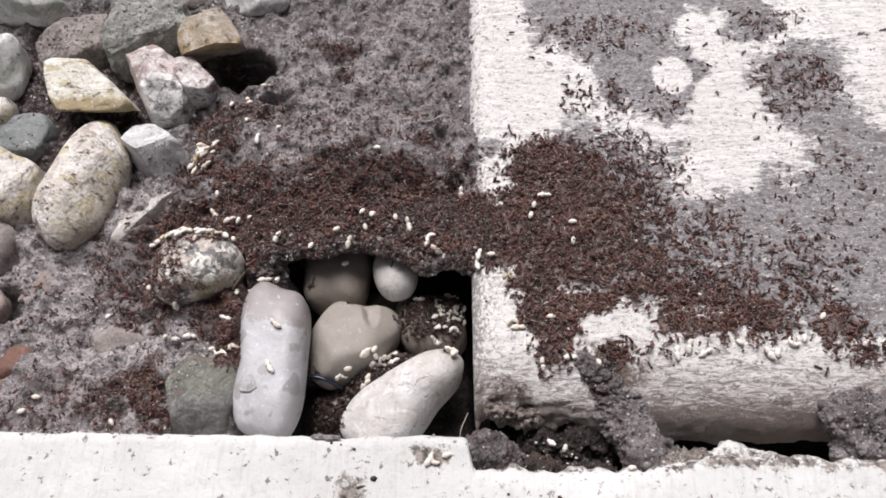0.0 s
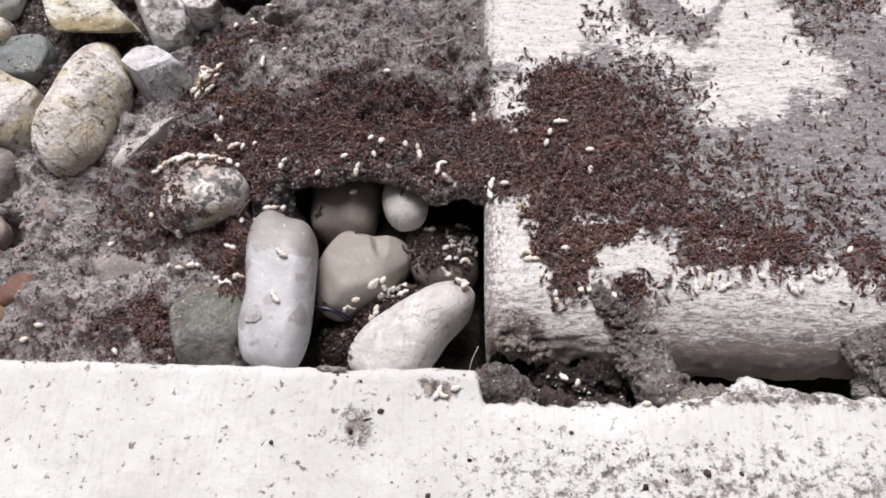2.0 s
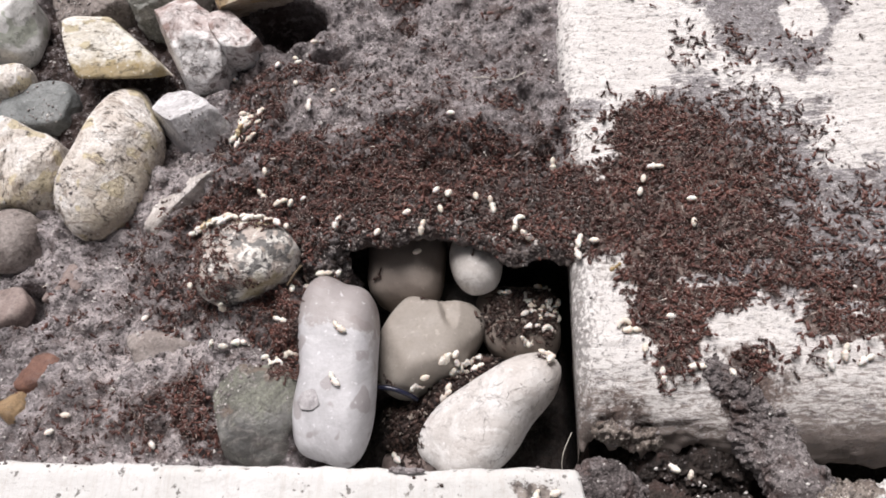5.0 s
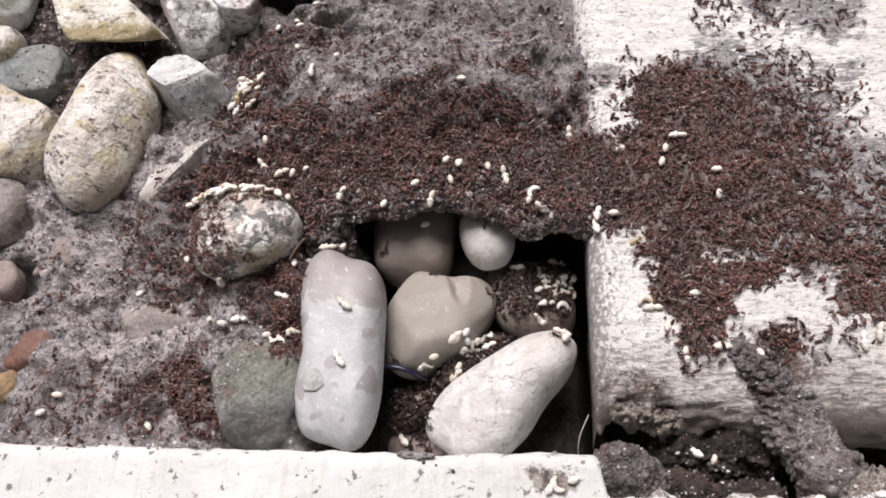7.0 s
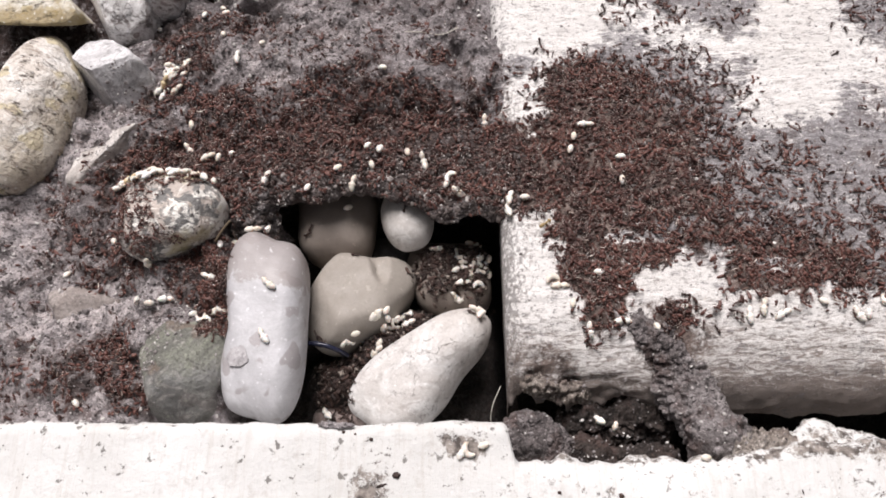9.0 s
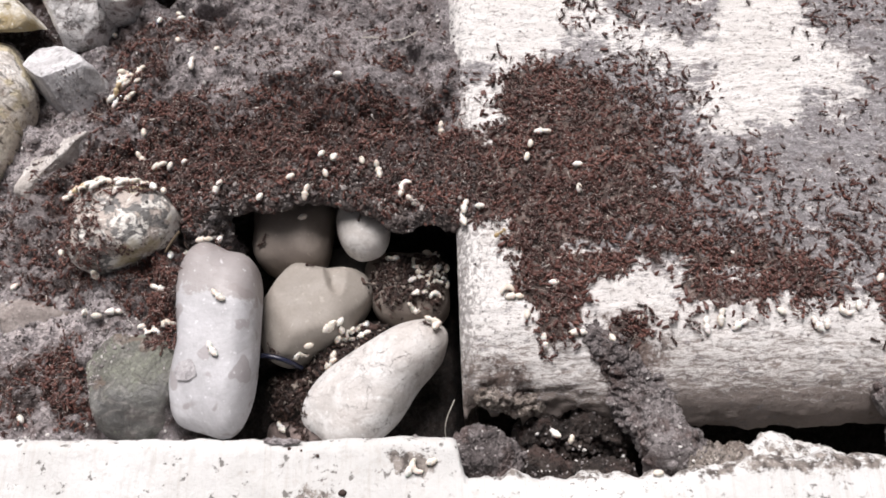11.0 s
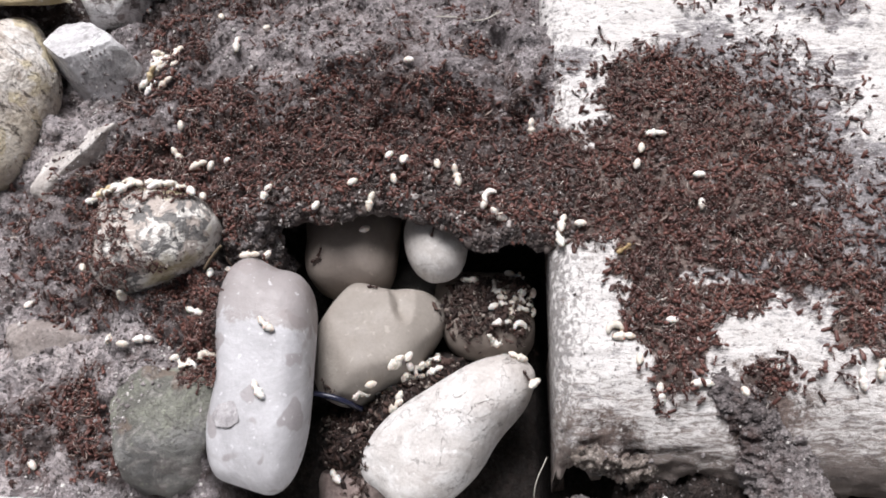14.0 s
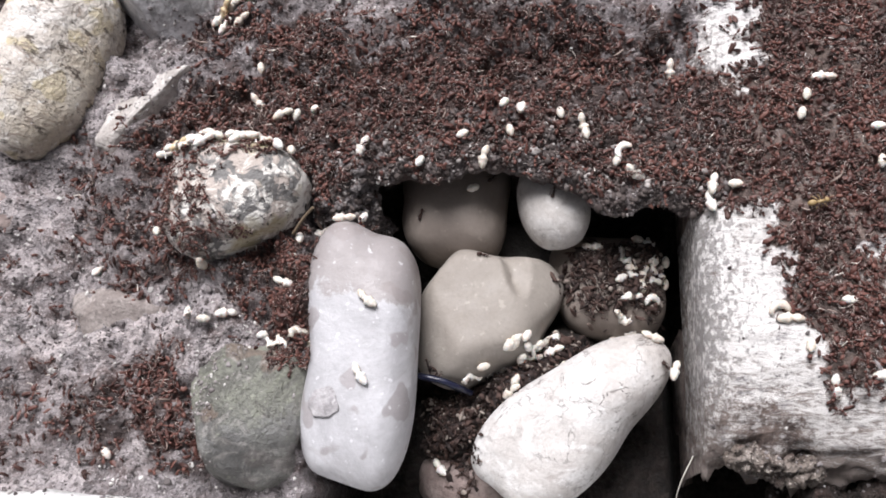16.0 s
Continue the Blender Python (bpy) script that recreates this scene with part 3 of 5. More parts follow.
def stone_shape(half, seed, square=2.3, lump=0.10, cuts=0, level=5, dent=None, planes=(), sides=(), ring=(), edge=0.08, grit=0.0):
    """A stone: a rounded box drawn out to its half-sizes, with broad lumps, broken faces and sides, an outline that
    swells and narrows (ring: its mean and waves) and, if asked, a dent or a cleft that runs one way."""
    v, f = BALLS[level]
    r = (np.abs(v) ** square).sum(1) ** (-1 / square)
    v = v * r[:, None]
    if ring:
        turn = np.arctan2(v[:, 1], v[:, 0])
        out = ring[0] + sum(ring[2 * k - 1] * np.cos(k * turn) + ring[2 * k] * np.sin(k * turn) for k in range(1, len(ring) // 2 + 1))
        v[:, :2] *= out[:, None]
    planes = [*planes, *((a, b, c[0] if c else 0.12, d - 0.5 * edge) for a, b, d, *c in sides)]
    rng = random.Random(seed)
    for _ in range(cuts):
        n = Vector((rng.uniform(-1, 1), rng.uniform(-1, 1), rng.uniform(-0.4, 1))).normalized()
        d = rng.uniform(0.55, 0.83)
        over = v @ np.array(n[:]) - d
        v = v - np.clip(over, 0, None)[:, None] * 0.92 * np.array(n[:])[None, :]
    for px, py, pz, d in planes:
        n = np.array((px, py, pz)) / math.sqrt(px * px + py * py + pz * pz)
        over = np.clip(v @ n - d, 0, None)
        v = v - (over - edge * (1 - np.exp(-over / edge)))[:, None] * n[None, :] * 0.95
    big = lumps(v, 1.3, seed, 2)
    small = lumps(v, 5.0, seed + 50, 3)
    v = v * (1 + lump * big + (lump * 0.08 + grit) * small)[:, None]
    if dent:
        way, wide, deep = Vector(dent[0]).normalized(), dent[1], dent[2]
        off = v / np.linalg.norm(v, axis=1)[:, None] - np.array(way[:])[None, :]
        for run in dent[3:]:
            run = np.array(Vector(run).normalized()[:])
            off = off - 0.62 * (off @ run)[:, None] * run[None, :]
        off = np.linalg.norm(off, axis=1)
        v = v * (1 - deep * np.clip(1 - off / wide, 0, 1))[:, None]
    return v * np.array(half)[None, :], f


def stone(name, label, at, half, turn, material, seed, tilt=(0, 0), **shape):
    v, f = stone_shape(half, seed, **shape)
    ob = mesh_object(name, v, f, material)
    ob.matrix_basis = pose(*at, tilt[0], tilt[1], turn)
    return tagged(ob, label, "stone", "loose stones round the pit")


S_LILAC = stone_material("lilac_grey_limestone", (0.412, 0.408, 0.424), (0.562, 0.560, 0.582), (0.34, 0.315, 0.32), 0.25, 0.10, 0.48, 0.5, 0.12, blotch=(0.33, 0.305, 0.31), relief=0.25, band=(0, 0.0070, 0.0084, 0.0032, (0.27, 0.235, 0.225), 0.72))
S_FLAKE = stone_material("grey_stone_flake", (0.35, 0.335, 0.345), (0.46, 0.445, 0.455), (0.24, 0.21, 0.205), 0.4, 0.3, 0.6, 1.5, 0.3)
S_TAUPE = stone_material("smooth_taupe_stone", (0.225, 0.188, 0.163), (0.27, 0.23, 0.20), (0.19, 0.15, 0.125), 0.14, 0.05, 0.62, 0.6, 0.12, relief=0.2)
S_BUFF = stone_material("smooth_buff_stone", (0.285, 0.256, 0.227), (0.325, 0.295, 0.262), (0.23, 0.195, 0.165), 0.12, 0.05, 0.66, 0.6, 0.16, relief=0.22)
# grey band paints the shade towards the pebble's right end
S_WHITE = stone_material("cream_white_stone", (0.55, 0.525, 0.505), (0.70, 0.69, 0.68), (0.38, 0.34, 0.32), 0.5, 0.25, 0.62, 1.3, 0.22, cracks=1.0, relief=0.45, band=(0, 0.004, 0.016, 0.003, (0.44, 0.395, 0.36), 0.6))
S_CHALK = stone_material("white_and_green_stone", (0.62, 0.62, 0.60), (0.84, 0.835, 0.83), (0.30, 0.32, 0.27), 0.5, 0.5, 0.6, 0.9, 0.3, blotch=(0.42, 0.45, 0.38))
S_EGG = stone_material("pale_egg_stone", (0.53, 0.50, 0.475), (0.69, 0.67, 0.65), (0.28, 0.245, 0.215), 0.4, 0.3, 0.5, 1.0, 0.25, relief=0.28)
S_TAN = stone_material("speckled_tan_sandstone", (0.64, 0.585, 0.53), (0.89, 0.865, 0.835), (0.27, 0.21, 0.17), 0.8, 0.95, 0.75, 1.1, 0.45, relief=1.2, stretch=(1.8, 0.75, 1.2), blotch=(0.60, 0.52, 0.34), band=(1, -0.0040, -0.0095, 0.0035, (0.47, 0.40, 0.29), 0.65))
# ochre front band, darkened to paint the shade on its lower face
S_YELLOW = stone_material("ochre_yellow_stone", (0.66, 0.625, 0.55), (0.84, 0.825, 0.775), (0.30, 0.235, 0.145), 0.55, 0.9, 0.65, 1.0, 0.3, cracks=0.5, relief=0.9, stretch=(0.8, 1.8, 1.2), blotch=(0.50, 0.43, 0.27), band=(1, -0.0045, -0.0078, 0.0022, (0.27, 0.195, 0.07), 0.88))
S_PINK = stone_material("pink_quartz", (0.50, 0.425, 0.41), (0.74, 0.70, 0.69), (0.17, 0.10, 0.085), 0.65, 0.8, 0.45, 1.9, 0.4, cracks=0.95, blotch=(0.36, 0.25, 0.225), band=(1, -0.0030, -0.0062, 0.0034, (0.88, 0.87, 0.865), 0.95))
S_BROWN = stone_material("brown_weathered_stone", (0.36, 0.30, 0.235), (0.60, 0.545, 0.475), (0.19, 0.13, 0.08), 0.6, 0.8, 0.75, 1.4, 0.5, blotch=(0.33, 0.22, 0.095), relief=0.9, band=(1, -0.003, -0.008, 0.003, (0.34, 0.25, 0.14), 0.5))
S_MOSSY = stone_material("grey_green_stone", (0.21, 0.215, 0.195), (0.40, 0.40, 0.375), (0.52, 0.51, 0.48), 0.6, 0.5, 0.75, 1.6, 0.6, relief=1.1)
S_GREEN = stone_material("dull_green_stone", (0.120, 0.120, 0.104), (0.245, 0.255, 0.205), (0.37, 0.35, 0.33), 0.65, 0.55, 0.5, 1.1, 0.45, cracks=0.7, relief=1.0, blotch=(0.165, 0.125, 0.10), band=(1, 0.000, -0.0040, 0.0040, (0.150, 0.148, 0.150), 0.7))
S_BLUE = stone_material("blue_grey_stone", (0.20, 0.215, 0.215), (0.29, 0.305, 0.305), (0.17, 0.165, 0.16), 0.35, 0.4, 0.75, 1.0, 0.5)
S_GREY = stone_material("split_grey_stone", (0.52, 0.51, 0.52), (0.80, 0.79, 0.805), (0.20, 0.185, 0.185), 0.45, 0.4, 0.7, 1.3, 0.4, cracks=0.35)


def granite_material():
    n = Nodes("speckled_granite", 0.65)
    c = n.mix(n.ramp(n.noise(230, 4, 0.65, distort=0.6), 0.47, 0.52), (0.18, 0.175, 0.17), (0.47, 0.41, 0.37))
    c = n.mix(n.ramp(n.noise(300, 4, 0.65, distort=0.9), 0.50, 0.56), c, (0.78, 0.755, 0.71))
    c = n.mix(n.math("MULTIPLY", n.ramp(n.noise(90, 3), 0.56, 0.64), 0.7), c, (0.44, 0.37, 0.20))
    c = n.mix(n.ramp(n.noise(520, 4, 0.7), 0.60, 0.66), c, (0.045, 0.04, 0.038))
    return n.finish(c, [(n.noise(260, 5, 0.7), 0.9, 0.0016), (n.noise(1500, 3), 0.5, 0.0004)])


S_GRANITE = granite_material()
S_DUSTY = stone_material("dusty_grey_brown_stone", (0.25, 0.215, 0.20), (0.37, 0.33, 0.31), (0.15, 0.115, 0.10), 0.5, 0.6, 0.8, 1.3, 0.6)
S_SHARD = stone_material("pale_weathered_shard", (0.44, 0.405, 0.38), (0.68, 0.65, 0.625), (0.22, 0.18, 0.155), 0.5, 0.35, 0.75, 1.3, 0.4, relief=1.0)
S_RED = stone_material("brick_red_stone", (0.165, 0.085, 0.065), (0.23, 0.118, 0.085), (0.15, 0.115, 0.105), 0.6, 0.5, 0.75, 1.4, 0.6)
S_ORANGE = stone_material("dull_orange_stone", (0.28, 0.185, 0.10), (0.35, 0.245, 0.14), (0.20, 0.15, 0.11), 0.6, 0.5, 0.75, 1.4, 0.5)
S_ROSE = stone_material("rose_brown_stone", (0.24, 0.185, 0.17), (0.33, 0.27, 0.25), (0.2, 0.15, 0.13), 0.35, 0.4, 0.8, 1.0, 0.5)
S_DARK = stone_material("damp_slate_stone", (0.12, 0.11, 0.105), (0.18, 0.17, 0.16), (0.09, 0.08, 0.075), 0.3, 0.2, 0.5, 1.0, 0.3)


def make_stones():
    made = []

    def s(*a, **k):
        made.append(stone(*a, **k))

    # in the pit
    s("pebble", "long lilac-grey pebble standing in the pit wall", (-0.0493, 0.0285, -0.0088), (0.0202, 0.0094, 0.0086), 86, S_LILAC, 3, tilt=(0, -5), square=2.75, lump=0.025, ring=(0.965, 0.020, -0.075, 0.050, 0.085, -0.020, 0.050, -0.060, -0.008), planes=((0, 0, 1, 0.82),), edge=0.14)
    s("pebble", "taupe pebble half hidden under the soil lip", (-0.0360, 0.0573, -0.0185), (0.0093, 0.0110, 0.0085), 0, S_TAUPE, 5, square=2.5, lump=0.04, ring=(1.032, -0.025, 0.036, -0.005, -0.022, 0.002, 0.019, -0.040, 0.013))
    s("pebble", "small pale egg-shaped pebble under the soil lip", (-0.0193, 0.0560, -0.0134), (0.0084, 0.0060, 0.0062), 100, S_EGG, 6, tilt=(0, 14), square=2.2, lump=0.03)
    s("pebble", "smooth buff pebble with a broken notch", (-0.0300, 0.0364, -0.0190), (0.0124, 0.0120, 0.0108), 0, S_BUFF, 18, square=2.5, lump=0.03, ring=(0.925, -0.080, 0.110, 0.020, 0.100, 0.030, 0.025, -0.040, 0.030, -0.030, 0.000), planes=((-0.80, 0.55, 0.15, 0.86), (0.02, 0.10, 1, 0.76), (0.70, 0.15, 0.75, 0.84), (-0.75, -0.35, 0.65, 0.86), (0.3, -0.75, 0.6, 0.90)), level=6, edge=0.11, dent=((0.40, 0.58, 0.71), 0.20, 0.20, (-0.30, 0.80, -0.50)))
    s("pebble", "long cream-white pebble with fine cracks", (-0.0147, 0.0209, -0.0180), (0.0178, 0.0090, 0.0090), 38, S_WHITE, 9, tilt=(0, -4), square=2.4, lump=0.04, ring=(0.959, -0.091, 0.085, 0.027, 0.051, 0.085, 0.019, -0.018, -0.020, -0.006, -0.005))
    s("pebble", "dull brown pebble strewn with ants and soil", (-0.0100, 0.0440, -0.0235), (0.0100, 0.0090, 0.0085), 0, S_TAUPE, 12, square=2.5, lump=0.05, ring=(0.983, 0.014, 0.013, -0.021, -0.054, -0.010, 0.037, -0.031, -0.015))
    s("pebble", "smooth grey pebble deep on the pit floor", (-0.0335, 0.0125, -0.0305), (0.0085, 0.0065, 0.0065), 10, S_ROSE, 14, square=2.3, lump=0.08, level=4)
    s("pebble", "dark pebble wedged at the back of the pit", (-0.0250, 0.0520, -0.0325), (0.0090, 0.0065, 0.0075), 0, S_DARK, 15, square=2.3, lump=0.08, level=4)
    # half buried round it
    s("stone", "speckled granite stone sunk in ant-covered soil", (-0.0694, 0.0513, -0.0026), (0.0116, 0.0094, 0.0085), 0, S_GRANITE, 21, square=2.4, lump=0.05, ring=(0.974, -0.092, 0.061, -0.014, 0.056, 0.072, 0.026, -0.019, -0.004), planes=((0.75, -0.35, 0.5, 0.82), (-0.2, 0.2, 1, 0.86)))
    s("stone", "dull green stone half buried beside the kerb", (-0.0652, 0.0185, -0.0092), (0.0106, 0.0113, 0.0086), 0, S_GREEN, 22, tilt=(0, 5), square=2.8, lump=0.09, grit=0.02, edge=0.13, planes=((0.25, 0.25, 1, 0.78), (-0.6, 0.2, 0.8, 0.74), (0.2, -0.75, 0.6, 0.80)), sides=((-0.26, -0.97, 0.87), (0.41, -0.91, 1.0), (0.92, -0.4, 0.97), (0.98, 0.18, 0.94), (0.66, 0.75, 0.98), (-0.77, 0.64, 1.05), (-0.94, -0.35, 0.75)))
    s("stone", "flat tan stone showing through the soil", (-0.0880, 0.0345, -0.0106), (0.0108, 0.0056, 0.0048), 5, S_DUSTY, 23, square=2.6, lump=0.10, cuts=3, level=4)
    s("stone", "brick-red stone chip in the soil", (-0.1178, 0.0287, -0.0103), (0.0062, 0.0046, 0.0036), 15, S_RED, 24, cuts=3, lump=0.1, level=4)
    s("stone", "dull orange stone chip beside the kerb", (-0.1222, 0.0210, -0.0100), (0.0042, 0.0042, 0.0036), 15, S_ORANGE, 25, cuts=3, lump=0.1, level=4)
    s("stone", "rose-brown flat stone showing through the soil", (-0.1160, 0.0520, -0.0115), (0.0080, 0.0050, 0.0040), 20, S_ROSE, 26, cuts=2, lump=0.1, level=4)
    s("stone", "purplish stone by a hole in the soil", (-0.1310, 0.0440, -0.0100), (0.0070, 0.0060, 0.0050), 20, S_ROSE, 27, cuts=2, lump=0.1, level=4)
    # the bank of stones
    s("stone", "big speckled tan sandstone cobble", (-0.1094, 0.0820, -0.0064), (0.0206, 0.0118, 0.0108), 66, S_TAN, 31, square=2.1, lump=0.04, level=6, ring=(0.962, -0.038, 0.014, -0.005, 0.154, -0.008, 0.039, -0.057, 0.001, -0.007, -0.005), planes=((0.05, 0.10, 1, 0.78), (0.1, -0.7, 0.6, 0.74)), edge=0.12)
    s("stone", "blocky stone of ochre-yellow sandstone", (-0.1140, 0.1136, -0.0035), (0.0160, 0.0116, 0.0082), 0, S_YELLOW, 32, square=5.0, lump=0.035, level=6, edge=0.055, planes=((0.10, -0.02, 1, 0.72), (0.25, 0.6, 0.75, 0.80)), sides=((-0.91, -0.42, 0.75), (-0.09, -1.0, 0.36, -0.75), (0.98, -0.2, 1.06), (0.81, 0.59, 0.43), (0.08, 1.0, 0.92), (-0.91, 0.41, 1.16), (-0.97, -0.26, 0.76)))
    s("stone", "rough pink and white quartz stone", (-0.0945, 0.1190, -0.0055), (0.0113, 0.0136, 0.0106), 0, S_PINK, 34, square=4.5, lump=0.07, grit=0.022, level=6, edge=0.035, planes=((-0.35, -0.35, 0.85, 0.70), (0.45, 0.25, 0.85, 0.66), (0.1, -0.75, 0.65, 0.72), (-0.1, 0.6, 0.8, 0.80)), sides=((-0.83, -0.56, 0.51), (-0.13, -0.99, 0.93), (0.35, -0.94, 1.05), (0.98, -0.18, 1.0), (0.95, 0.31, 0.81), (0.57, 0.82, 0.60), (-0.32, 0.95, 1.0), (-0.71, 0.7, 1.04)))
    s("stone", "grey-pink stone leaning on the quartz stone", (-0.0826, 0.1190, -0.0055), (0.0074, 0.0072, 0.0072), 0, S_PINK, 35, square=3.6, lump=0.07, grit=0.02, edge=0.06, planes=((0.3, -0.1, 1, 0.74),), sides=((-0.78, -0.62, 0.75), (0.14, -0.99, 0.98), (0.89, -0.45, 1.02), (0.71, 0.71, 0.43), (0.3, 0.95, 0.66), (-0.96, -0.28, 0.8)))
    s("stone", "brown weathered stone above a dark hole", (-0.0786, 0.1325, -0.0015), (0.0104, 0.0112, 0.0098), 0, S_BROWN, 36, square=3.6, lump=0.06, grit=0.015, level=6, edge=0.05, planes=((-0.35, -0.2, 0.9, 0.70), (0.55, 0.1, 0.8, 0.72), (-0.2, 0.7, 0.7, 0.76)), dent=((0.25, -0.05, 0.95), 0.22, 0.16), sides=((-0.48, -0.88, 1.0, -0.2), (0.2, -0.97, 0.40, -0.5), (0.97, -0.24, 1.0), (0.87, 0.5, 0.68), (0.73, 0.68, 0.66), (-0.37, 0.93, 0.94), (-0.83, 0.56, 0.93), (-0.99, 0.14, 0.96), (-0.9, -0.44, 0.97)))
    s("stone", "large grey-green stone with pale lichen", (-0.1046, 0.1430, -0.0115), (0.0146, 0.0160, 0.0115), 0, S_MOSSY, 37, square=3.0, lump=0.11, grit=0.045, level=6, edge=0.16, sides=((-0.52, -0.85, 1.0), (0.52, -0.85, 0.62), (0.35, -0.94, 0.62), (-0.26, 0.97, 0.85), (-0.58, 0.82, 0.75), (-0.97, 0.23, 0.91), (-0.82, -0.57, 0.99)))
    s("stone", "brown-grey dusty stone in the bank", (-0.1288, 0.1395, -0.0125), (0.0130, 0.0152, 0.0108), 0, S_DUSTY, 38, square=3.2, lump=0.11, level=6, grit=0.035, edge=0.09, planes=((-0.2, -0.45, 0.85, 0.70), (0.4, 0.1, 0.9, 0.74)), sides=((-0.78, -0.62, 0.9), (0.55, -0.84, 0.64), (0.04, -1.0, 0.65), (0.99, 0.12, 0.84), (0.77, 0.64, 1.1), (-0.6, 0.8, 0.42), (-0.37, 0.93, 0.46), (-0.93, -0.36, 0.91)))
    s("stone", "white and green angular stone", (-0.1520, 0.1285, -0.0070), (0.0094, 0.0100, 0.0088), 0, S_CHALK, 39, square=4.0, lump=0.05, edge=0.05, planes=((-0.15, 0.1, 1, 0.70), (0.75, -0.3, 0.5, 0.66)), sides=((-0.91, -0.42, 0.7), (0.25, -0.97, 0.95), (0.75, -0.66, 0.98), (1.0, -0.01, 0.98), (-0.01, 1.0, 0.96)))
    s("stone", "flat pale stone at the back", (-0.1490, 0.1552, -0.0050), (0.0172, 0.0070, 0.0070), 0, S_CHALK, 40, square=3.2, lump=0.08, level=5, edge=0.08, sides=((-0.5, -0.85, 0.66), (0.76, -0.65, 1.05), (0.8, 0.59, 0.55), (0.38, 0.92, 0.65)))
    s("stone", "blue-grey dusty stone in the bank", (-0.1396, 0.1062, -0.0158), (0.0112, 0.0074, 0.0072), 0, S_BLUE, 41, square=3.2, lump=0.07, grit=0.015, edge=0.12, planes=((0.05, -0.2, 1, 0.70),), sides=((0.97, -0.22, 0.98), (0.97, 0.24, 0.94), (-0.22, 0.97, 0.85)))
    s("stone", "small tan stone between larger stones", (-0.1475, 0.1120, -0.0100), (0.0065, 0.0050, 0.0050), 10, S_TAN, 42, square=2.4, lump=0.07, level=4)
    s("stone", "pale tan angular stone in the bank", (-0.1338, 0.0825, -0.0075), (0.0104, 0.0132, 0.0095), 0, S_TAN, 43, square=3.8, lump=0.06, grit=0.015, edge=0.06, planes=((-0.1, -0.2, 1, 0.68), (0.5, 0.55, 0.7, 0.72), (0.6, -0.5, 0.5, 0.84)), sides=((0.42, -0.91, 0.99), (0.9, -0.45, 1.0), (0.99, 0.14, 0.94), (0.83, 0.56, 0.88), (0.35, 0.94, 0.75), (0.13, 0.99, 0.88)))
    s("stone", "split pale grey stone with sharp edges", (-0.0913, 0.0928, -0.0068), (0.0098, 0.0090, 0.0090), 0, S_GREY, 44, square=5.0, lump=0.05, grit=0.02, level=6, edge=0.025, planes=((-0.1, 0.30, 1, 0.62), (0.45, -0.72, 0.5, 0.44), (0.75, -0.1, 0.7, 0.84)), sides=((-0.69, -0.72, 0.48), (0.99, 0.12, 0.90), (0.67, 0.75, 0.70), (0.54, 0.84, 0.74), (-0.89, 0.45, 1.08)))
    s("stone", "pale stone shard dusted with soil", (-0.0906, 0.0712, -0.0098), (0.0114, 0.0058, 0.0074), 52, S_SHARD, 45, tilt=(14, 0), square=3.4, lump=0.10, grit=0.03, edge=0.05, planes=((0.1, 0.55, 0.80, 0.62), (0.1, -0.75, 0.6, 0.60)), sides=((0.92, 0.39, 0.74), (-0.75, 0.66, 0.88), (0.19, -0.98, 0.75), (0.54, -0.84, 1.0)))
    s("stone", "grey-brown rounded stone sunk in soil", (-0.1325, 0.0620, -0.0090), (0.0070, 0.0085, 0.0070), 0, S_DUSTY, 46, square=2.3, lump=0.07, level=4)
    s("stone", "pale dusty stone at the edge of the soil", (-0.0690, 0.1530, -0.0070), (0.0105, 0.0060, 0.0065), 10, S_GREY, 47, square=2.8, lump=0.12, cuts=4, level=4)
    s("stone", "dusty grey stone at the back of the bank", (-0.0880, 0.1640, -0.0080), (0.0120, 0.0090, 0.0080), 30, S_DUSTY, 48, square=2.8, lump=0.12, cuts=4, level=4)
    return made


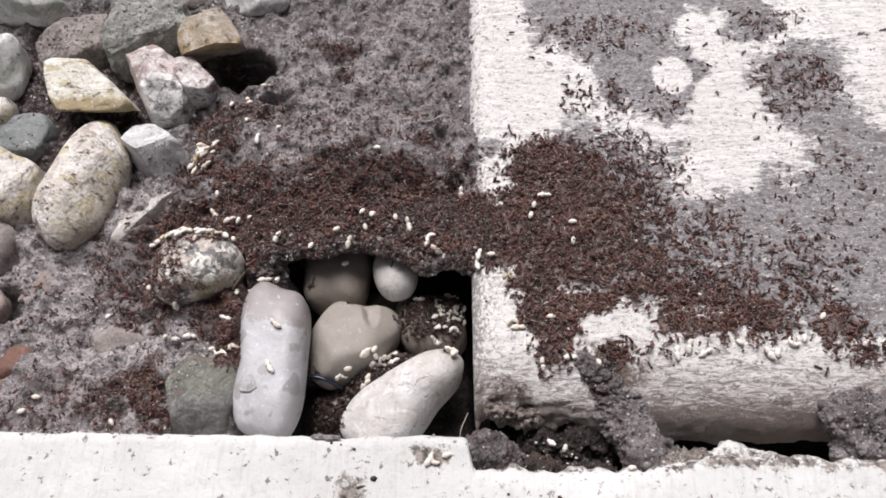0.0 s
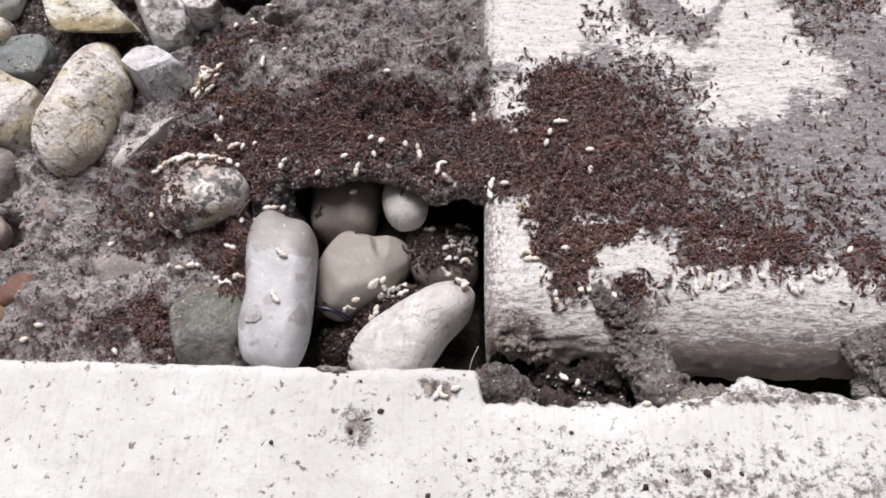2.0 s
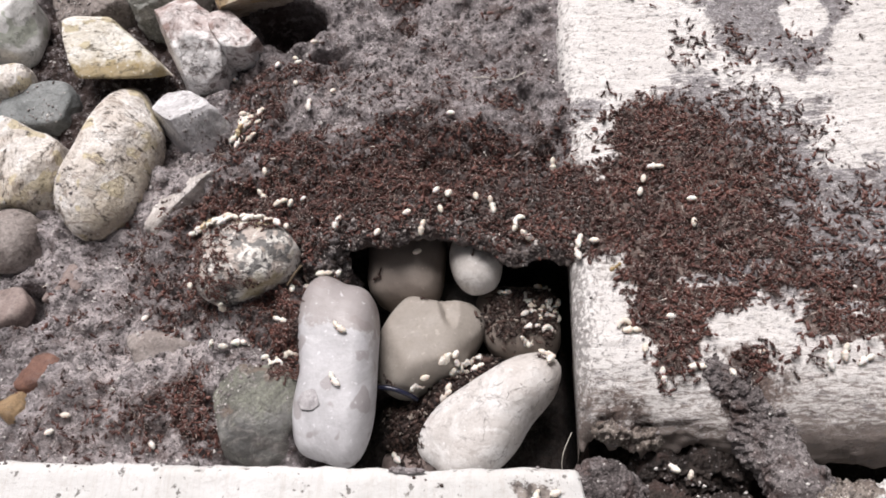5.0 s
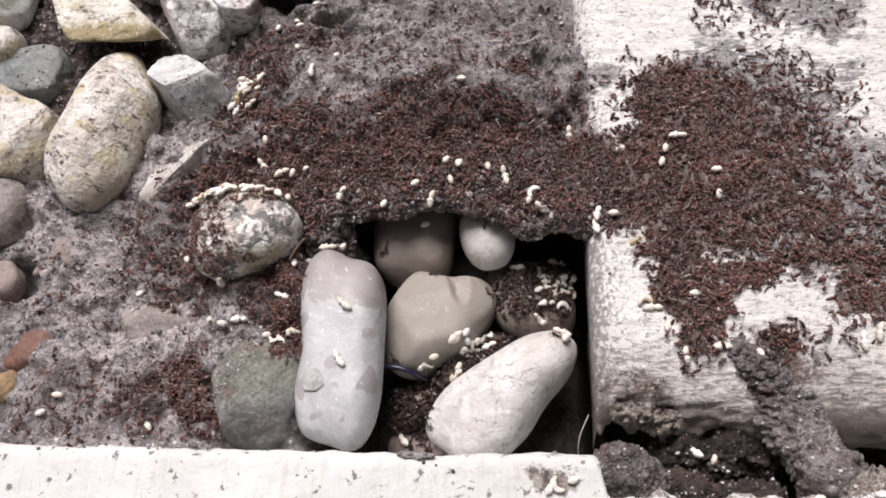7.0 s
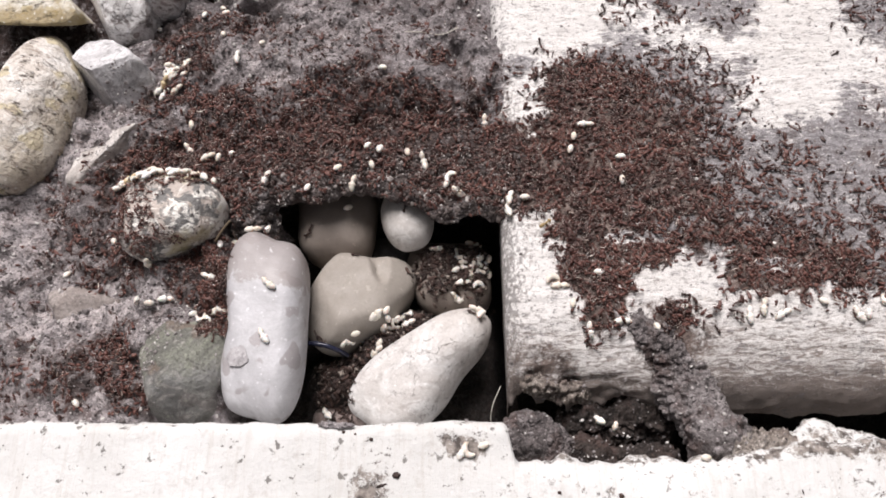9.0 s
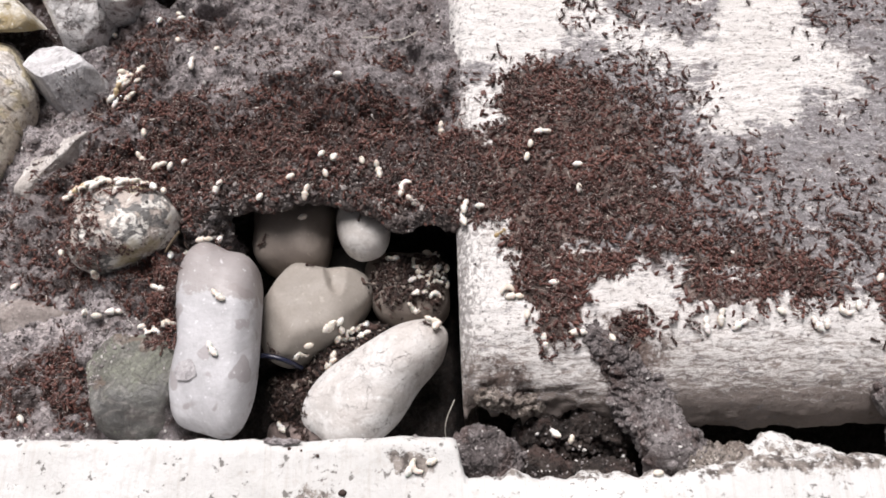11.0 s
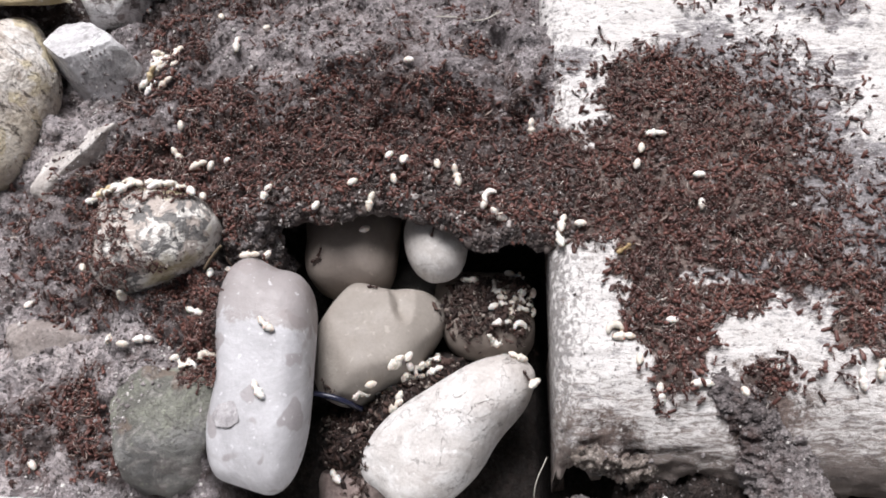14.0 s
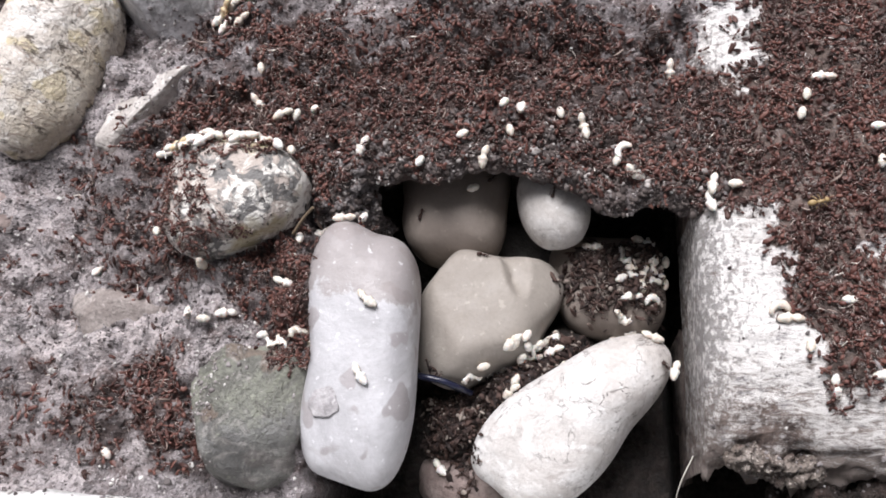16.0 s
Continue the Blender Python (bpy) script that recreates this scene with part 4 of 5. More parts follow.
# ---- caked soil hanging over the slab's front ----
def flow(label, path, seed, rough=0.58, rings=110, segs=80, flat=0.8, material=None, fine=0.35):
    """A tongue of caked soil: a closed, rough tube along a path of (x, y, z, radius) in millimetres."""
    path = np.array(path, float) / 1000
    t = np.linspace(0, len(path) - 1, rings)
    line = np.stack([np.interp(t, np.arange(len(path)), path[:, k]) for k in range(4)], 1)
    for _ in range(12):
        line[1:-1] = (line[:-2] + 2 * line[1:-1] + line[2:]) / 4
    d = np.gradient(line[:, :3], axis=0)
    d /= np.linalg.norm(d, axis=1)[:, None]
    side = np.cross(d, np.array([0.15, 0.1, 1.0]))
    side /= np.linalg.norm(side, axis=1)[:, None]
    up = np.cross(side, d)
    u = np.linspace(0, 1, rings)
    cap = np.sqrt(np.clip(1 - (np.abs(u - 0.5) * 2) ** 8, 0, 1))
    r = line[:, 3] * np.maximum(cap, 0.02)
    a = np.linspace(0, 2 * math.pi, segs, endpoint=False)
    ring = side[:, None, :] * np.cos(a)[None, :, None] + up[:, None, :] * np.sin(a)[None, :, None] * flat
    v = (line[:, None, :3] + ring * r[:, None, None]).reshape(-1, 3)
    n = lumps(v, 190, seed, 4) * 0.9 + lumps(v, 900, seed + 5, 3) * fine
    v = v + ring.reshape(-1, 3) * (n * rough * np.repeat(r, segs))[:, None]
    i = (np.arange(rings - 1)[:, None] * segs + np.arange(segs)[None, :]).ravel()
    j = (np.arange(rings - 1)[:, None] * segs + (np.arange(segs)[None, :] + 1) % segs).ravel()
    f = np.stack([i, j, j + segs, i + segs], 1)
    ob = mesh_object("soil_clump", v, f, material or M_CLUMP, floats={"humus": np.zeros(len(v)), "grime": np.full(len(v), 0.56)})
    return tagged(ob, label, "soil clump", "caked soil clumps")


def make_clumps():
    return [
        flow("bridge of caked grey soil from slab down to kerb", [(34.5, 21.5, -4.4, 2.6), (36, 18, -5.6, 5.0), (37.5, 14.5, -7.2, 5.8), (39.5, 10.5, -8.2, 5.6), (41.5, 6, -7.0, 5.8), (42.5, 2.5, -4.6, 6.6), (43, -1, -2.6, 7.2)], 3, 0.30, fine=0.55),
        flow("dark lump of caked soil on the slab's rounded edge", [(26.0, 28.5, -1.8, 1.4), (28.5, 26, -2.6, 3.4), (32.0, 23, -3.8, 4.3), (35.0, 20, -5.2, 4.4), (37.0, 16.5, -7, 3.4)], 13, 0.36, fine=0.6, material=M_CAKE),
        flow("flat wedge of dark soil against the kerb", [(1.2, 2.6, -2.0, 3.4), (4.0, 2.4, 0.4, 4.8), (7.5, 2.2, 0.2, 5.0), (10.5, 1.2, -1.4, 4.0), (13.5, -0.4, -4, 2.5)], 23, 0.30, fine=0.5, material=M_CAKE),
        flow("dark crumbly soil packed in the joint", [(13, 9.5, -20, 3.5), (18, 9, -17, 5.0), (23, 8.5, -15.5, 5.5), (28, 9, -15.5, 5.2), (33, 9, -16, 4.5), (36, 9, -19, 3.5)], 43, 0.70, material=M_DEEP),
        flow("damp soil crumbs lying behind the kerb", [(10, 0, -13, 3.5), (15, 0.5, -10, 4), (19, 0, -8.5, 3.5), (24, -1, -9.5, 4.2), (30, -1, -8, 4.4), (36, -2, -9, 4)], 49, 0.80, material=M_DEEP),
        flow("grey soil clump on the slab's rounded edge", [(82, 14, -7, 2.5), (86, 13, -5.5, 6), (91, 11, -5, 8), (97, 9, -5, 9), (104, 8, -5, 9), (111, 7, -6, 7)], 63, 0.34, fine=0.5),
        flow("grey soil slipped from the slab down to the kerb", [(86, 10, -9, 3.5), (89, 5, -7, 6), (94, 2, -5, 7.5), (101, 0, -4, 8), (108, -1, -5, 7)], 67, 0.34, fine=0.5),
        flow("broken crumb of dirty concrete at the slab corner", [(4.2, 17.0, -8.0, 1.4), (8, 15.6, -8.2, 2.4), (12, 14.6, -8.6, 3.0), (16, 14.2, -9.2, 2.6), (19.5, 14.0, -10.4, 1.6)], 83, 0.85, material=M_CRUST),
        flow("crumb of soil lying on the kerb edge", [(-33, 3.6, 7.6, 0.4), (-31, 3.4, 7.8, 0.7), (-28, 3.2, 7.8, 0.6), (-26, 3.4, 7.6, 0.4)], 101, 0.9, 40, 24, material=M_SOIL),
        flow("column of dark soil between stones and pit", [(-54, 60, -3, 4), (-53, 56, -5, 4.5), (-52, 52.5, -9, 4.5), (-51.5, 50.5, -17, 5), (-51.5, 50, -26, 5)], 93),
        flow("foot of slipped soil spread along the kerb's edge", [(44, -1.5, -2.5, 3.0), (48, -1.2, -1.6, 4.2), (53, -1.0, -1.8, 4.4), (58, -1.4, -2.6, 3.4), (62, -2, -4, 2)], 105, 0.42, fine=0.6, material=M_CRUST),
        flow("crumbled pale edge of the kerb beside the joint", [(50, -2.4, -2.0, 2.2), (55, -0.4, -3.4, 3.6), (60, 1.2, -3.2, 4.2), (64.5, 0.8, -3.9, 4.2), (69, -0.6, -4.4, 4.0), (78, -3, -3, 3)], 97, 0.34, flat=0.9, material=M_KERB),
    ]


# ---- laying small things on what lies below ----
from mathutils.bvhtree import BVHTree


class Drop:
    """Finds the surface below a place, among the given objects."""

    def __init__(self, obs):
        vs, fs, n = [], [], 0
        for ob in obs:
            me, m = ob.data, np.array(ob.matrix_basis)
            v = np.empty(len(me.vertices) * 3)
            me.vertices.foreach_get("co", v)
            v = v.reshape(-1, 3) @ m[:3, :3].T + m[:3, 3]
            k = me.polygons[0].loop_total
            f = np.empty(len(me.loops), dtype=np.int32)
            me.loops.foreach_get("vertex_index", f)
            f = f.reshape(-1, k) + n
            if k == 4:
                f = np.concatenate([f[:, [0, 1, 2]], f[:, [0, 2, 3]]])
            keep = (np.abs(v[f[:, 0] - n]) < 0.4).all(1)
            vs.append(v)
            fs.append(f[keep])
            n += len(v)
        self.tree = BVHTree.FromPolygons(np.concatenate(vs).tolist(), np.concatenate(fs).tolist())

    def at(self, x, y, top=0.05):
        place, normal, _, _ = self.tree.ray_cast(Vector((x, y, top)), Vector((0, 0, -1)))
        if normal is not None and normal.z < 0:
            normal = -normal
        return place, normal


def scatter(name, label, category, kinds, spots, material, rng, sink=0.0, lean=0.3, lift=0.0, tone=(0.0, 1.0)):
    """Strew small meshes over the given surface spots (place, normal, size) as one object."""
    vs, fs, tones, limbs, n = [], [], [], [], 0
    for k, (bv, bf, *thin) in enumerate(kinds):
        mine = spots[k:: len(kinds)]
        if not mine:
            continue
        p = np.array([s[0][:] for s in mine])
        up = np.array([s[1][:] for s in mine]) + rng.normal(0, lean, (len(mine), 3))
        up /= np.linalg.norm(up, axis=1)[:, None]
        size = np.array([s[2] for s in mine])
        yaw = rng.uniform(0, 2 * math.pi, len(mine))
        rise = np.clip(0.6 + 1.1 * vnoise(p[:, 0], p[:, 1], 340, 88, 3), 0.0, 1.7)
        ref = np.stack([np.cos(yaw), np.sin(yaw), 0 * yaw], 1)
        ax = np.cross(ref, up)
        ax /= np.linalg.norm(ax, axis=1)[:, None]
        ay = np.cross(up, ax)
        rot = np.stack([ax, ay, up], 2)
        v = np.einsum("nij,vj->nvi", rot, bv) * size[:, None, None] + (p - up * (sink * size)[:, None] + up * (lift * rise * rng.uniform(0, 1, len(mine)))[:, None])[:, None, :]
        f = bf[None] + (np.arange(len(mine)) * len(bv))[:, None, None] + n
        vs.append(v.reshape(-1, 3))
        fs.append(f.reshape(-1, 3))
        tones.append(np.repeat(np.clip(rng.uniform(*tone, len(mine)) + 0.42 * vnoise(p[:, 0], p[:, 1], 230, 89, 3), 0, 1), len(bv)))
        limbs.append(np.tile(thin[0] if thin else np.zeros(len(bv)), len(mine)))
        n += len(mine) * len(bv)
    ob = mesh_object(name, np.concatenate(vs), np.concatenate(fs), material, smooth=material is not M_CRUMB, floats={"tone": np.concatenate(tones), "limb": np.concatenate(limbs)})
    return tagged(ob, label, category, kind="stuff")


def oval(at, half, rings=4, segs=6):
    """A small low-count ellipsoid, in triangles."""
    v, f = [(0, 0, 1.0)], []
    for i in range(1, rings):
        a = math.pi * i / rings
        v += [(math.sin(a) * math.cos(2 * math.pi * j / segs), math.sin(a) * math.sin(2 * math.pi * j / segs), math.cos(a)) for j in range(segs)]
    v.append((0, 0, -1.0))
    for j in range(segs):
        k = (j + 1) % segs
        f.append((0, 1 + j, 1 + k))
        for i in range(rings - 2):
            a, b = 1 + i * segs, 1 + (i + 1) * segs
            f += [(a + j, b + j, b + k), (a + j, b + k, a + k)]
        f.append((len(v) - 1, 1 + (rings - 2) * segs + k, 1 + (rings - 2) * segs + j))
    return np.array(v) * np.array(half) + np.array(at), np.array(f)


def stick(points, radius):
    """A thin three-sided bent rod, in triangles."""
    v, f = [], []
    for i, p in enumerate(points):
        for j in range(3):
            a = 2 * math.pi * j / 3
            v.append((p[0] + radius * math.cos(a) * 0.7, p[1] + radius * math.cos(a), p[2] + radius * math.sin(a)))
    for i in range(len(points) - 1):
        for j in range(3):
            k = (j + 1) % 3
            a, b = 3 * i, 3 * i + 3
            f += [(a + j, b + j, b + k), (a + j, b + k, a + k)]
    return np.array(v), np.array(f)


def joined(pieces):
    vs, fs, n = [], [], 0
    for v, f in pieces:
        vs.append(v)
        fs.append(f + n)
        n += len(v)
    return np.concatenate(vs), np.concatenate(fs)


def ant_pieces(curl=0.0, legs=True, rings=4, segs=6, stout=1.0):
    """An ant one unit long along x: head, thorax, waist, gaster, legs and feelers."""
    z = 0.15
    gas = oval((-0.30, curl * 0.10, z + 0.03), (0.20, 0.100 * stout, 0.092 * stout), rings, segs)
    tho = oval((0.04, 0, z), (0.20, 0.056 * stout, 0.060 * stout), rings, segs)
    head = oval((0.31, curl * 0.06, z - 0.01), (0.115, 0.085 * stout, 0.068 * stout), rings, segs)
    out = {"gaster": gas, "thorax": tho, "head": head}
    if legs:
        for side in (-1, 1):
            for i, (x0, x1) in enumerate(((0.12, 0.30), (0.04, 0.02), (-0.02, -0.26))):
                out["leg", side, i] = stick([(x0, side * 0.05, z - 0.02), ((x0 + x1) / 2, side * 0.20, z + 0.06), (x1, side * 0.32, 0.0)], 0.018)
            out["feeler", side] = stick([(0.40, side * 0.04, z), (0.50, side * 0.13, z + 0.06), (0.60, side * 0.10, z - 0.03)], 0.010)
    return out


def grain(seed):
    rng = random.Random(seed)
    v, f = oval((0, 0, 0.15), (0.55, 0.40, 0.30), 3, 5)
    v = v * np.array([[rng.uniform(0.6, 1.4), rng.uniform(0.6, 1.4), rng.uniform(0.7, 1.3)] for _ in v])
    return v, f


def pick(rng, count, box, density):
    """Random places in the box (x0, x1, y0, y1), kept by the density there."""
    x, y = rng.uniform(box[0], box[1], count), rng.uniform(box[2], box[3], count)
    keep = rng.uniform(0, 1, count) < density(x, y)
    return x[keep], y[keep]


def lay(drop, x, y, sizes, low=-0.05, flat=0.25):
    spots = []
    for a, b, s in zip(x, y, sizes):
        p, n = drop.at(a, b)
        if p is not None and p.z > low and n.z > flat:
            spots.append((p, n, s))
    return spots


# ---- brood ----
def brood_shape(kind):
    """A pale ant pupa (two-lobed), a small egg-like one, or a curled larva: rings swept along a short bent line."""
    n, m = 17, 10
    v, lot = [], random.Random(kind)
    for i in range(n):
        u = i / (n - 1)
        if kind == "p":
            r = 0.00076 * (math.sin(math.pi * min(max(u, 0.001), 0.999)) ** 0.42) * (1 - 0.36 * math.exp(-((u - 0.57) / 0.08) ** 2)) * (1.08 if u < 0.5 else 0.96)
            c = ((u - 0.5) * 0.0038, 0.00022 * math.sin(u * 3.1), 0)
        elif kind == "e":
            r = 0.00064 * math.sin(math.pi * min(max(u, 0.001), 0.999)) ** 0.5
            c = ((u - 0.5) * 0.0022, 0, 0)
        else:
            r = 0.00062 * (math.sin(math.pi * min(max(u, 0.001), 0.999)) ** 0.45) * (1 + 0.06 * math.sin(u * 40))
            a = (u - 0.5) * 3.4
            c = (0.0012 * math.sin(a), 0.0012 * (math.cos(a) - 0.5), 0)
        if kind == "h":
            r = 0.00080 * math.sin(math.pi * min(max(u, 0.02), 0.98)) ** 0.5 * lot.uniform(0.7, 1.3)
            c = ((u - 0.5) * 0.0034, 0.0005 * math.sin(u * 5.0), 0.0003 * math.sin(u * 9.0))
        r *= lot.uniform(0.90, 1.10)
        for j in range(m):
            t = 2 * math.pi * j / m
            if kind == "l":
                a = (u - 0.5) * 3.4
                v.append((c[0] + r * math.cos(t) * math.sin(a), c[1] + r * math.cos(t) * math.cos(a), r * math.sin(t)))
            elif kind == "h":
                q = r * lot.uniform(0.45, 1.3)
                v.append((c[0] + q * lot.uniform(-0.3, 0.3), c[1] + q * math.cos(t), c[2] + q * math.sin(t) * 0.55))
            else:
                v.append((c[0], c[1] + r * math.cos(t), r * math.sin(t) * 0.95))
    f = []
    for i in range(n - 1):
        for j in range(m):
            k = (j + 1) % m
            f.append((i * m + j, i * m + k, (i + 1) * m + k, (i + 1) * m + j))
    return np.array(v), np.array(f)


CARPET_BROOD = "-1.6 74.9 108 p, -14.6 65.0 101 p, -13.6 62.6 110 e, -10.3 58.4 65 e, -8.7 59.4 45 l, -7.3 56.6 136 p, -26.9 67.0 67 e, -25.2 66.3 57 p, -30.6 58.6 86 p, -33.8 61.7 35 e, -40.0 57.4 68 e, -49.7 60.5 69 p, -58.7 70.1 11 e, -63.9 67.6 23 p, -62.7 67.8 81 e, -69.5 72.1 123 p, -69.7 77.5 99 e, 20.9 70.3 -1 p, 18.2 67.6 80 e, 17.3 64.7 72 e, 27.9 62.5 -1 e, 27.9 57.0 87 e, 3.5 53.1 73 p, 4.3 50.5 108 p, -1.9 47.1 73 e, 7.0 52.9 -1 e, -27.2 62.7 103 e, -18.4 66.0 102 e, -32.7 56.7 22 e"
NORTH_BROOD = "-84.0 108.7 63 e, -65.4 110.2 37 e, -67.2 113.3 121 e, -60.8 96.2 89 p, -55.2 99.5 71 e, -65.0 102.8 106 e, -70.4 110.0 82 e, -79.3 88.9 37 p, -77.8 91.0 50 p, -76.6 92.6 62 p, -75.2 94.4 56 p, -73.9 95.8 72 p, -75.7 89.0 61 p, -77.7 87.3 37 p, -78.2 95.9 11 e, -24.1 88.0 -2 e, -61.9 116.2 50 e"
MOUND_BROOD = "-78.1 58.8 60 p, -76.9 59.8 77 e, -76.3 60.7 26 p, -75.3 60.4 101 e, -73.7 60.0 122 p, -73.4 58.5 39 p, -75.0 58.8 23 e, -71.3 63.1 17 p, -70.3 64.1 5 e, -68.9 62.5 102 p, -68.1 61.0 140 p, -69.7 59.7 74 p, -67.5 59.2 15 p, -68.7 58.3 56 e, -71.1 60.8 133 e, -71.7 59.2 137 e, -62.5 58.1 92 p, -60.9 57.6 70 e, -66.5 60.0 44 e, -72.7 61.6 27 h, -76.2 58.2 67 h, -79.0 57.8 54 h, -64.9 59.0 6 h, -69.4 61.3 164 e, -73.2 41.4 91 p, -80.2 45.8 11 e, -84.0 62.5 11 e, -86.1 61.5 23 e"
WEST_BROOD = "-61.3 38.7 169 p, -69.8 33.1 16 p, -72.7 32.5 160 e, -60.2 29.0 125 e, -63.4 29.8 0 e, -94.1 40.5 73 e, -86.6 11.5 137 e, -110.2 14.3 35 e, -107.0 17.9 0 e, -59.2 45.7 98 e, -56.6 47.8 22 p, -52.2 48.8 11 p, -49.8 50.1 58 e, -75.6 33.4 160 h, -61.8 28.6 150 h, -58.4 31.0 20 h, -56.8 30.2 100 h, -60.6 30.4 60 h"
FLAT_BROOD = "-46.6 35.0 141 p, -46.9 23.9 124 p"
PIT_BROOD = "-3.6 40.2 0 l, -5.1 42.2 100 e, -4.7 44.5 63 p, -3.0 47.1 73 e, -6.8 45.3 -1 e, -8.1 35.0 148 p, -3.9 33.2 169 p, -20.2 32.7 10 e, -18.8 33.7 64 e, -21.7 30.0 32 e, -25.5 24.8 54 p, -24.9 26.3 64 e, -30.1 28.1 0 e, -37.1 13.2 133 p, -14.0 32.4 21 e, -27.5 28.1 21 e"
SLAB_BROOD = "12.0 34.6 11 l, 13.5 32.9 0 p, 19.2 24.2 93 p, 25.6 25.6 0 p, 50.7 26.6 93 p, 53.7 28.2 79 p, 57.2 26.7 30 p, 65.2 28.9 144 e, 71.9 26.5 121 p, 73.6 26.5 90 e, 77.5 29.0 144 l, 80.2 29.9 80 e, 85.3 35.4 55 e, 21.1 8.1 122 p, 23.9 7.4 78 e, 21.4 36.0 -1 e, 37.7 28.4 21 e, 15.8 29.3 80 e, 32.1 24.1 96 e"
PIT_HUSKS = "-20.3 32.8 20 h, -18.8 34.0 100 h, -22.3 31.5 60 h, -23.6 30.2 150 h, -17.4 29.6 10 h, -7.8 47.1 130 h, -6.5 44.9 110 h, -3.3 43.5 20 h, -3.6 50.6 80 h, -1.9 45.7 95 h, -8.1 37.6 150 h, -6.1 35.6 160 h, -28.0 27.5 40 h, -32.1 26.6 30 h, -26.0 28.6 80 h"
KERBS_BROOD = "-5.3 -1.4 121 l, -2.6 -0.6 21 e, -6.6 -2.1 62 e, 36.9 -3.1 20 e"

BROOD_WORDS = {"p": ("ant_pupa", "cream-white two-lobed ant pupa lying on {}"), "e": ("ant_egg", "small cream-white ant grub lying on {}"), "l": ("ant_larva", "curled cream-white ant larva lying on {}"), "h": ("husk", "torn pale papery pupa husk lying among {}")}


def make_brood(drop):
    first, heap = {}, random.Random(11)
    gap = [f"{heap.gauss(-22.0, 2.6):.1f} {heap.gauss(31.2, 1.3):.1f} {heap.randint(0, 180)} {heap.choice('pee')}" for _ in range(10)]
    gap += [f"{heap.gauss(-7, 3.0):.1f} {heap.gauss(44, 3.0):.1f} {heap.randint(0, 180)} {heap.choice('pel')}" for _ in range(6)]
    pile = [f"{heap.gauss(-76.5, 1.6):.1f} {heap.gauss(93.0, 1.8):.1f} {heap.randint(20, 70)} {heap.choice('ppe')}" for _ in range(8)]
    for text, bed in ((", ".join(gap), "pebbles in the pit"), (", ".join(pile), "grey soil among ants"), (CARPET_BROOD, "the brown ant mass"), (NORTH_BROOD, "grey soil among ants"), (MOUND_BROOD, "the speckled granite stone"), (WEST_BROOD, "grey soil beside stones"),
                      (FLAT_BROOD, "the lilac-grey pebble"), (PIT_BROOD, "pebbles in the pit"), (PIT_HUSKS, "pebbles in the pit"), (SLAB_BROOD, "the concrete slab"), (KERBS_BROOD, "the dirty kerb edge")):
        for item in text.split(", "):
            x, y, turn, kind = item.split()
            p, n = drop.at(float(x) / 1000, float(y) / 1000)
            if p is None:
                continue
            name, label = BROOD_WORDS[kind]
            flat = Vector((math.cos(radians(float(turn))), math.sin(radians(float(turn))), 0))
            ax = (flat - n * flat.dot(n)).normalized()
            ay = n.cross(ax)
            m = Matrix.Translation(p + n * (0.0013 if text is CARPET_BROOD else 0.0011 if text in (MOUND_BROOD, NORTH_BROOD) else 0.00052)) @ Matrix((ax, ay, n)).transposed().to_4x4()
            if kind not in first:
                first[kind] = mesh_object(name, *brood_shape(kind), M_BROOD)
                ob = first[kind]
                ob.matrix_basis = m
            else:
                ob = copy_thing(first[kind], m)
            tagged(ob, label.format(bed), "ant brood", "ant brood")


# ---- small single things ----
def strand(name, label, category, points, radius, material):
    curve = bpy.data.curves.new(name, "CURVE")
    curve.dimensions, curve.bevel_depth, curve.bevel_resolution = "3D", radius, 2
    line = curve.splines.new("BEZIER")
    line.bezier_points.add(len(points) - 1)
    for b, p in zip(line.bezier_points, points):
        b.co, b.handle_left_type, b.handle_right_type = p, "AUTO", "AUTO"
    curve.use_fill_caps = True
    curve.materials.append(material)
    return tagged(new(name, curve), label, category)


# ---- build ----
ground = make_ground()
crust = make_crust()
slab = make_slab()
kerb = make_kerb()
stones = make_stones()
spot = Drop(stones).at(-0.0522, 0.0198, 0.03)[0]
stones.append(stone("stone_chip", "flake of pale grey stone lying on the lilac pebble", (spot.x, spot.y, spot.z), (0.0022, 0.0024, 0.0004), 12, S_FLAKE, 64, cuts=3, lump=0.22, grit=0.03, level=4))
clumps = make_clumps()
drop = Drop([ground, crust, slab, kerb, *stones, *clumps])
base = Drop([ground, crust, slab, kerb, *clumps])
rng = np.random.default_rng(7)

def ant_kind(curl, stout):
    """An ant in one mesh, with a mark on its thin limbs."""
    lot = ant_pieces(curl, True, stout=stout)
    return (*joined(lot.values()), np.concatenate([np.full(len(v), 0.0 if isinstance(key, str) else 1.0) for key, (v, f) in lot.items()]))


ANT_KINDS = [ant_kind(c, k) for c, k in ((-0.9, 1.35), (-0.5, 1.0), (0.0, 1.15), (0.7, 1.35))]


def flake(seed):
    """A thin, torn scrap of plant litter or soil."""
    lot = random.Random(seed)
    v, f = oval((0, 0, 0.08), (0.5, 0.16, 0.08), 4, 6)
    return v * np.array([[lot.uniform(0.7, 1.3), lot.uniform(0.5, 1.5), lot.uniform(0.6, 1.6)] for _ in v]), f


BODY_KINDS = [ant_kind(-0.8, 1.2), ant_kind(0.4, 1.0), *[flake(i) for i in range(3)]]
GRAINS = [grain(i) for i in range(5)]


def dense(x, y):
    return np.clip(ant_cover(x, y), 0, 1) ** 1.3 * (0.55 + 0.45 * step(vnoise(x, y, 230, 81, 3), -0.35, 0.15))


bx = (-0.135, 0.105, 0.008, 0.135)
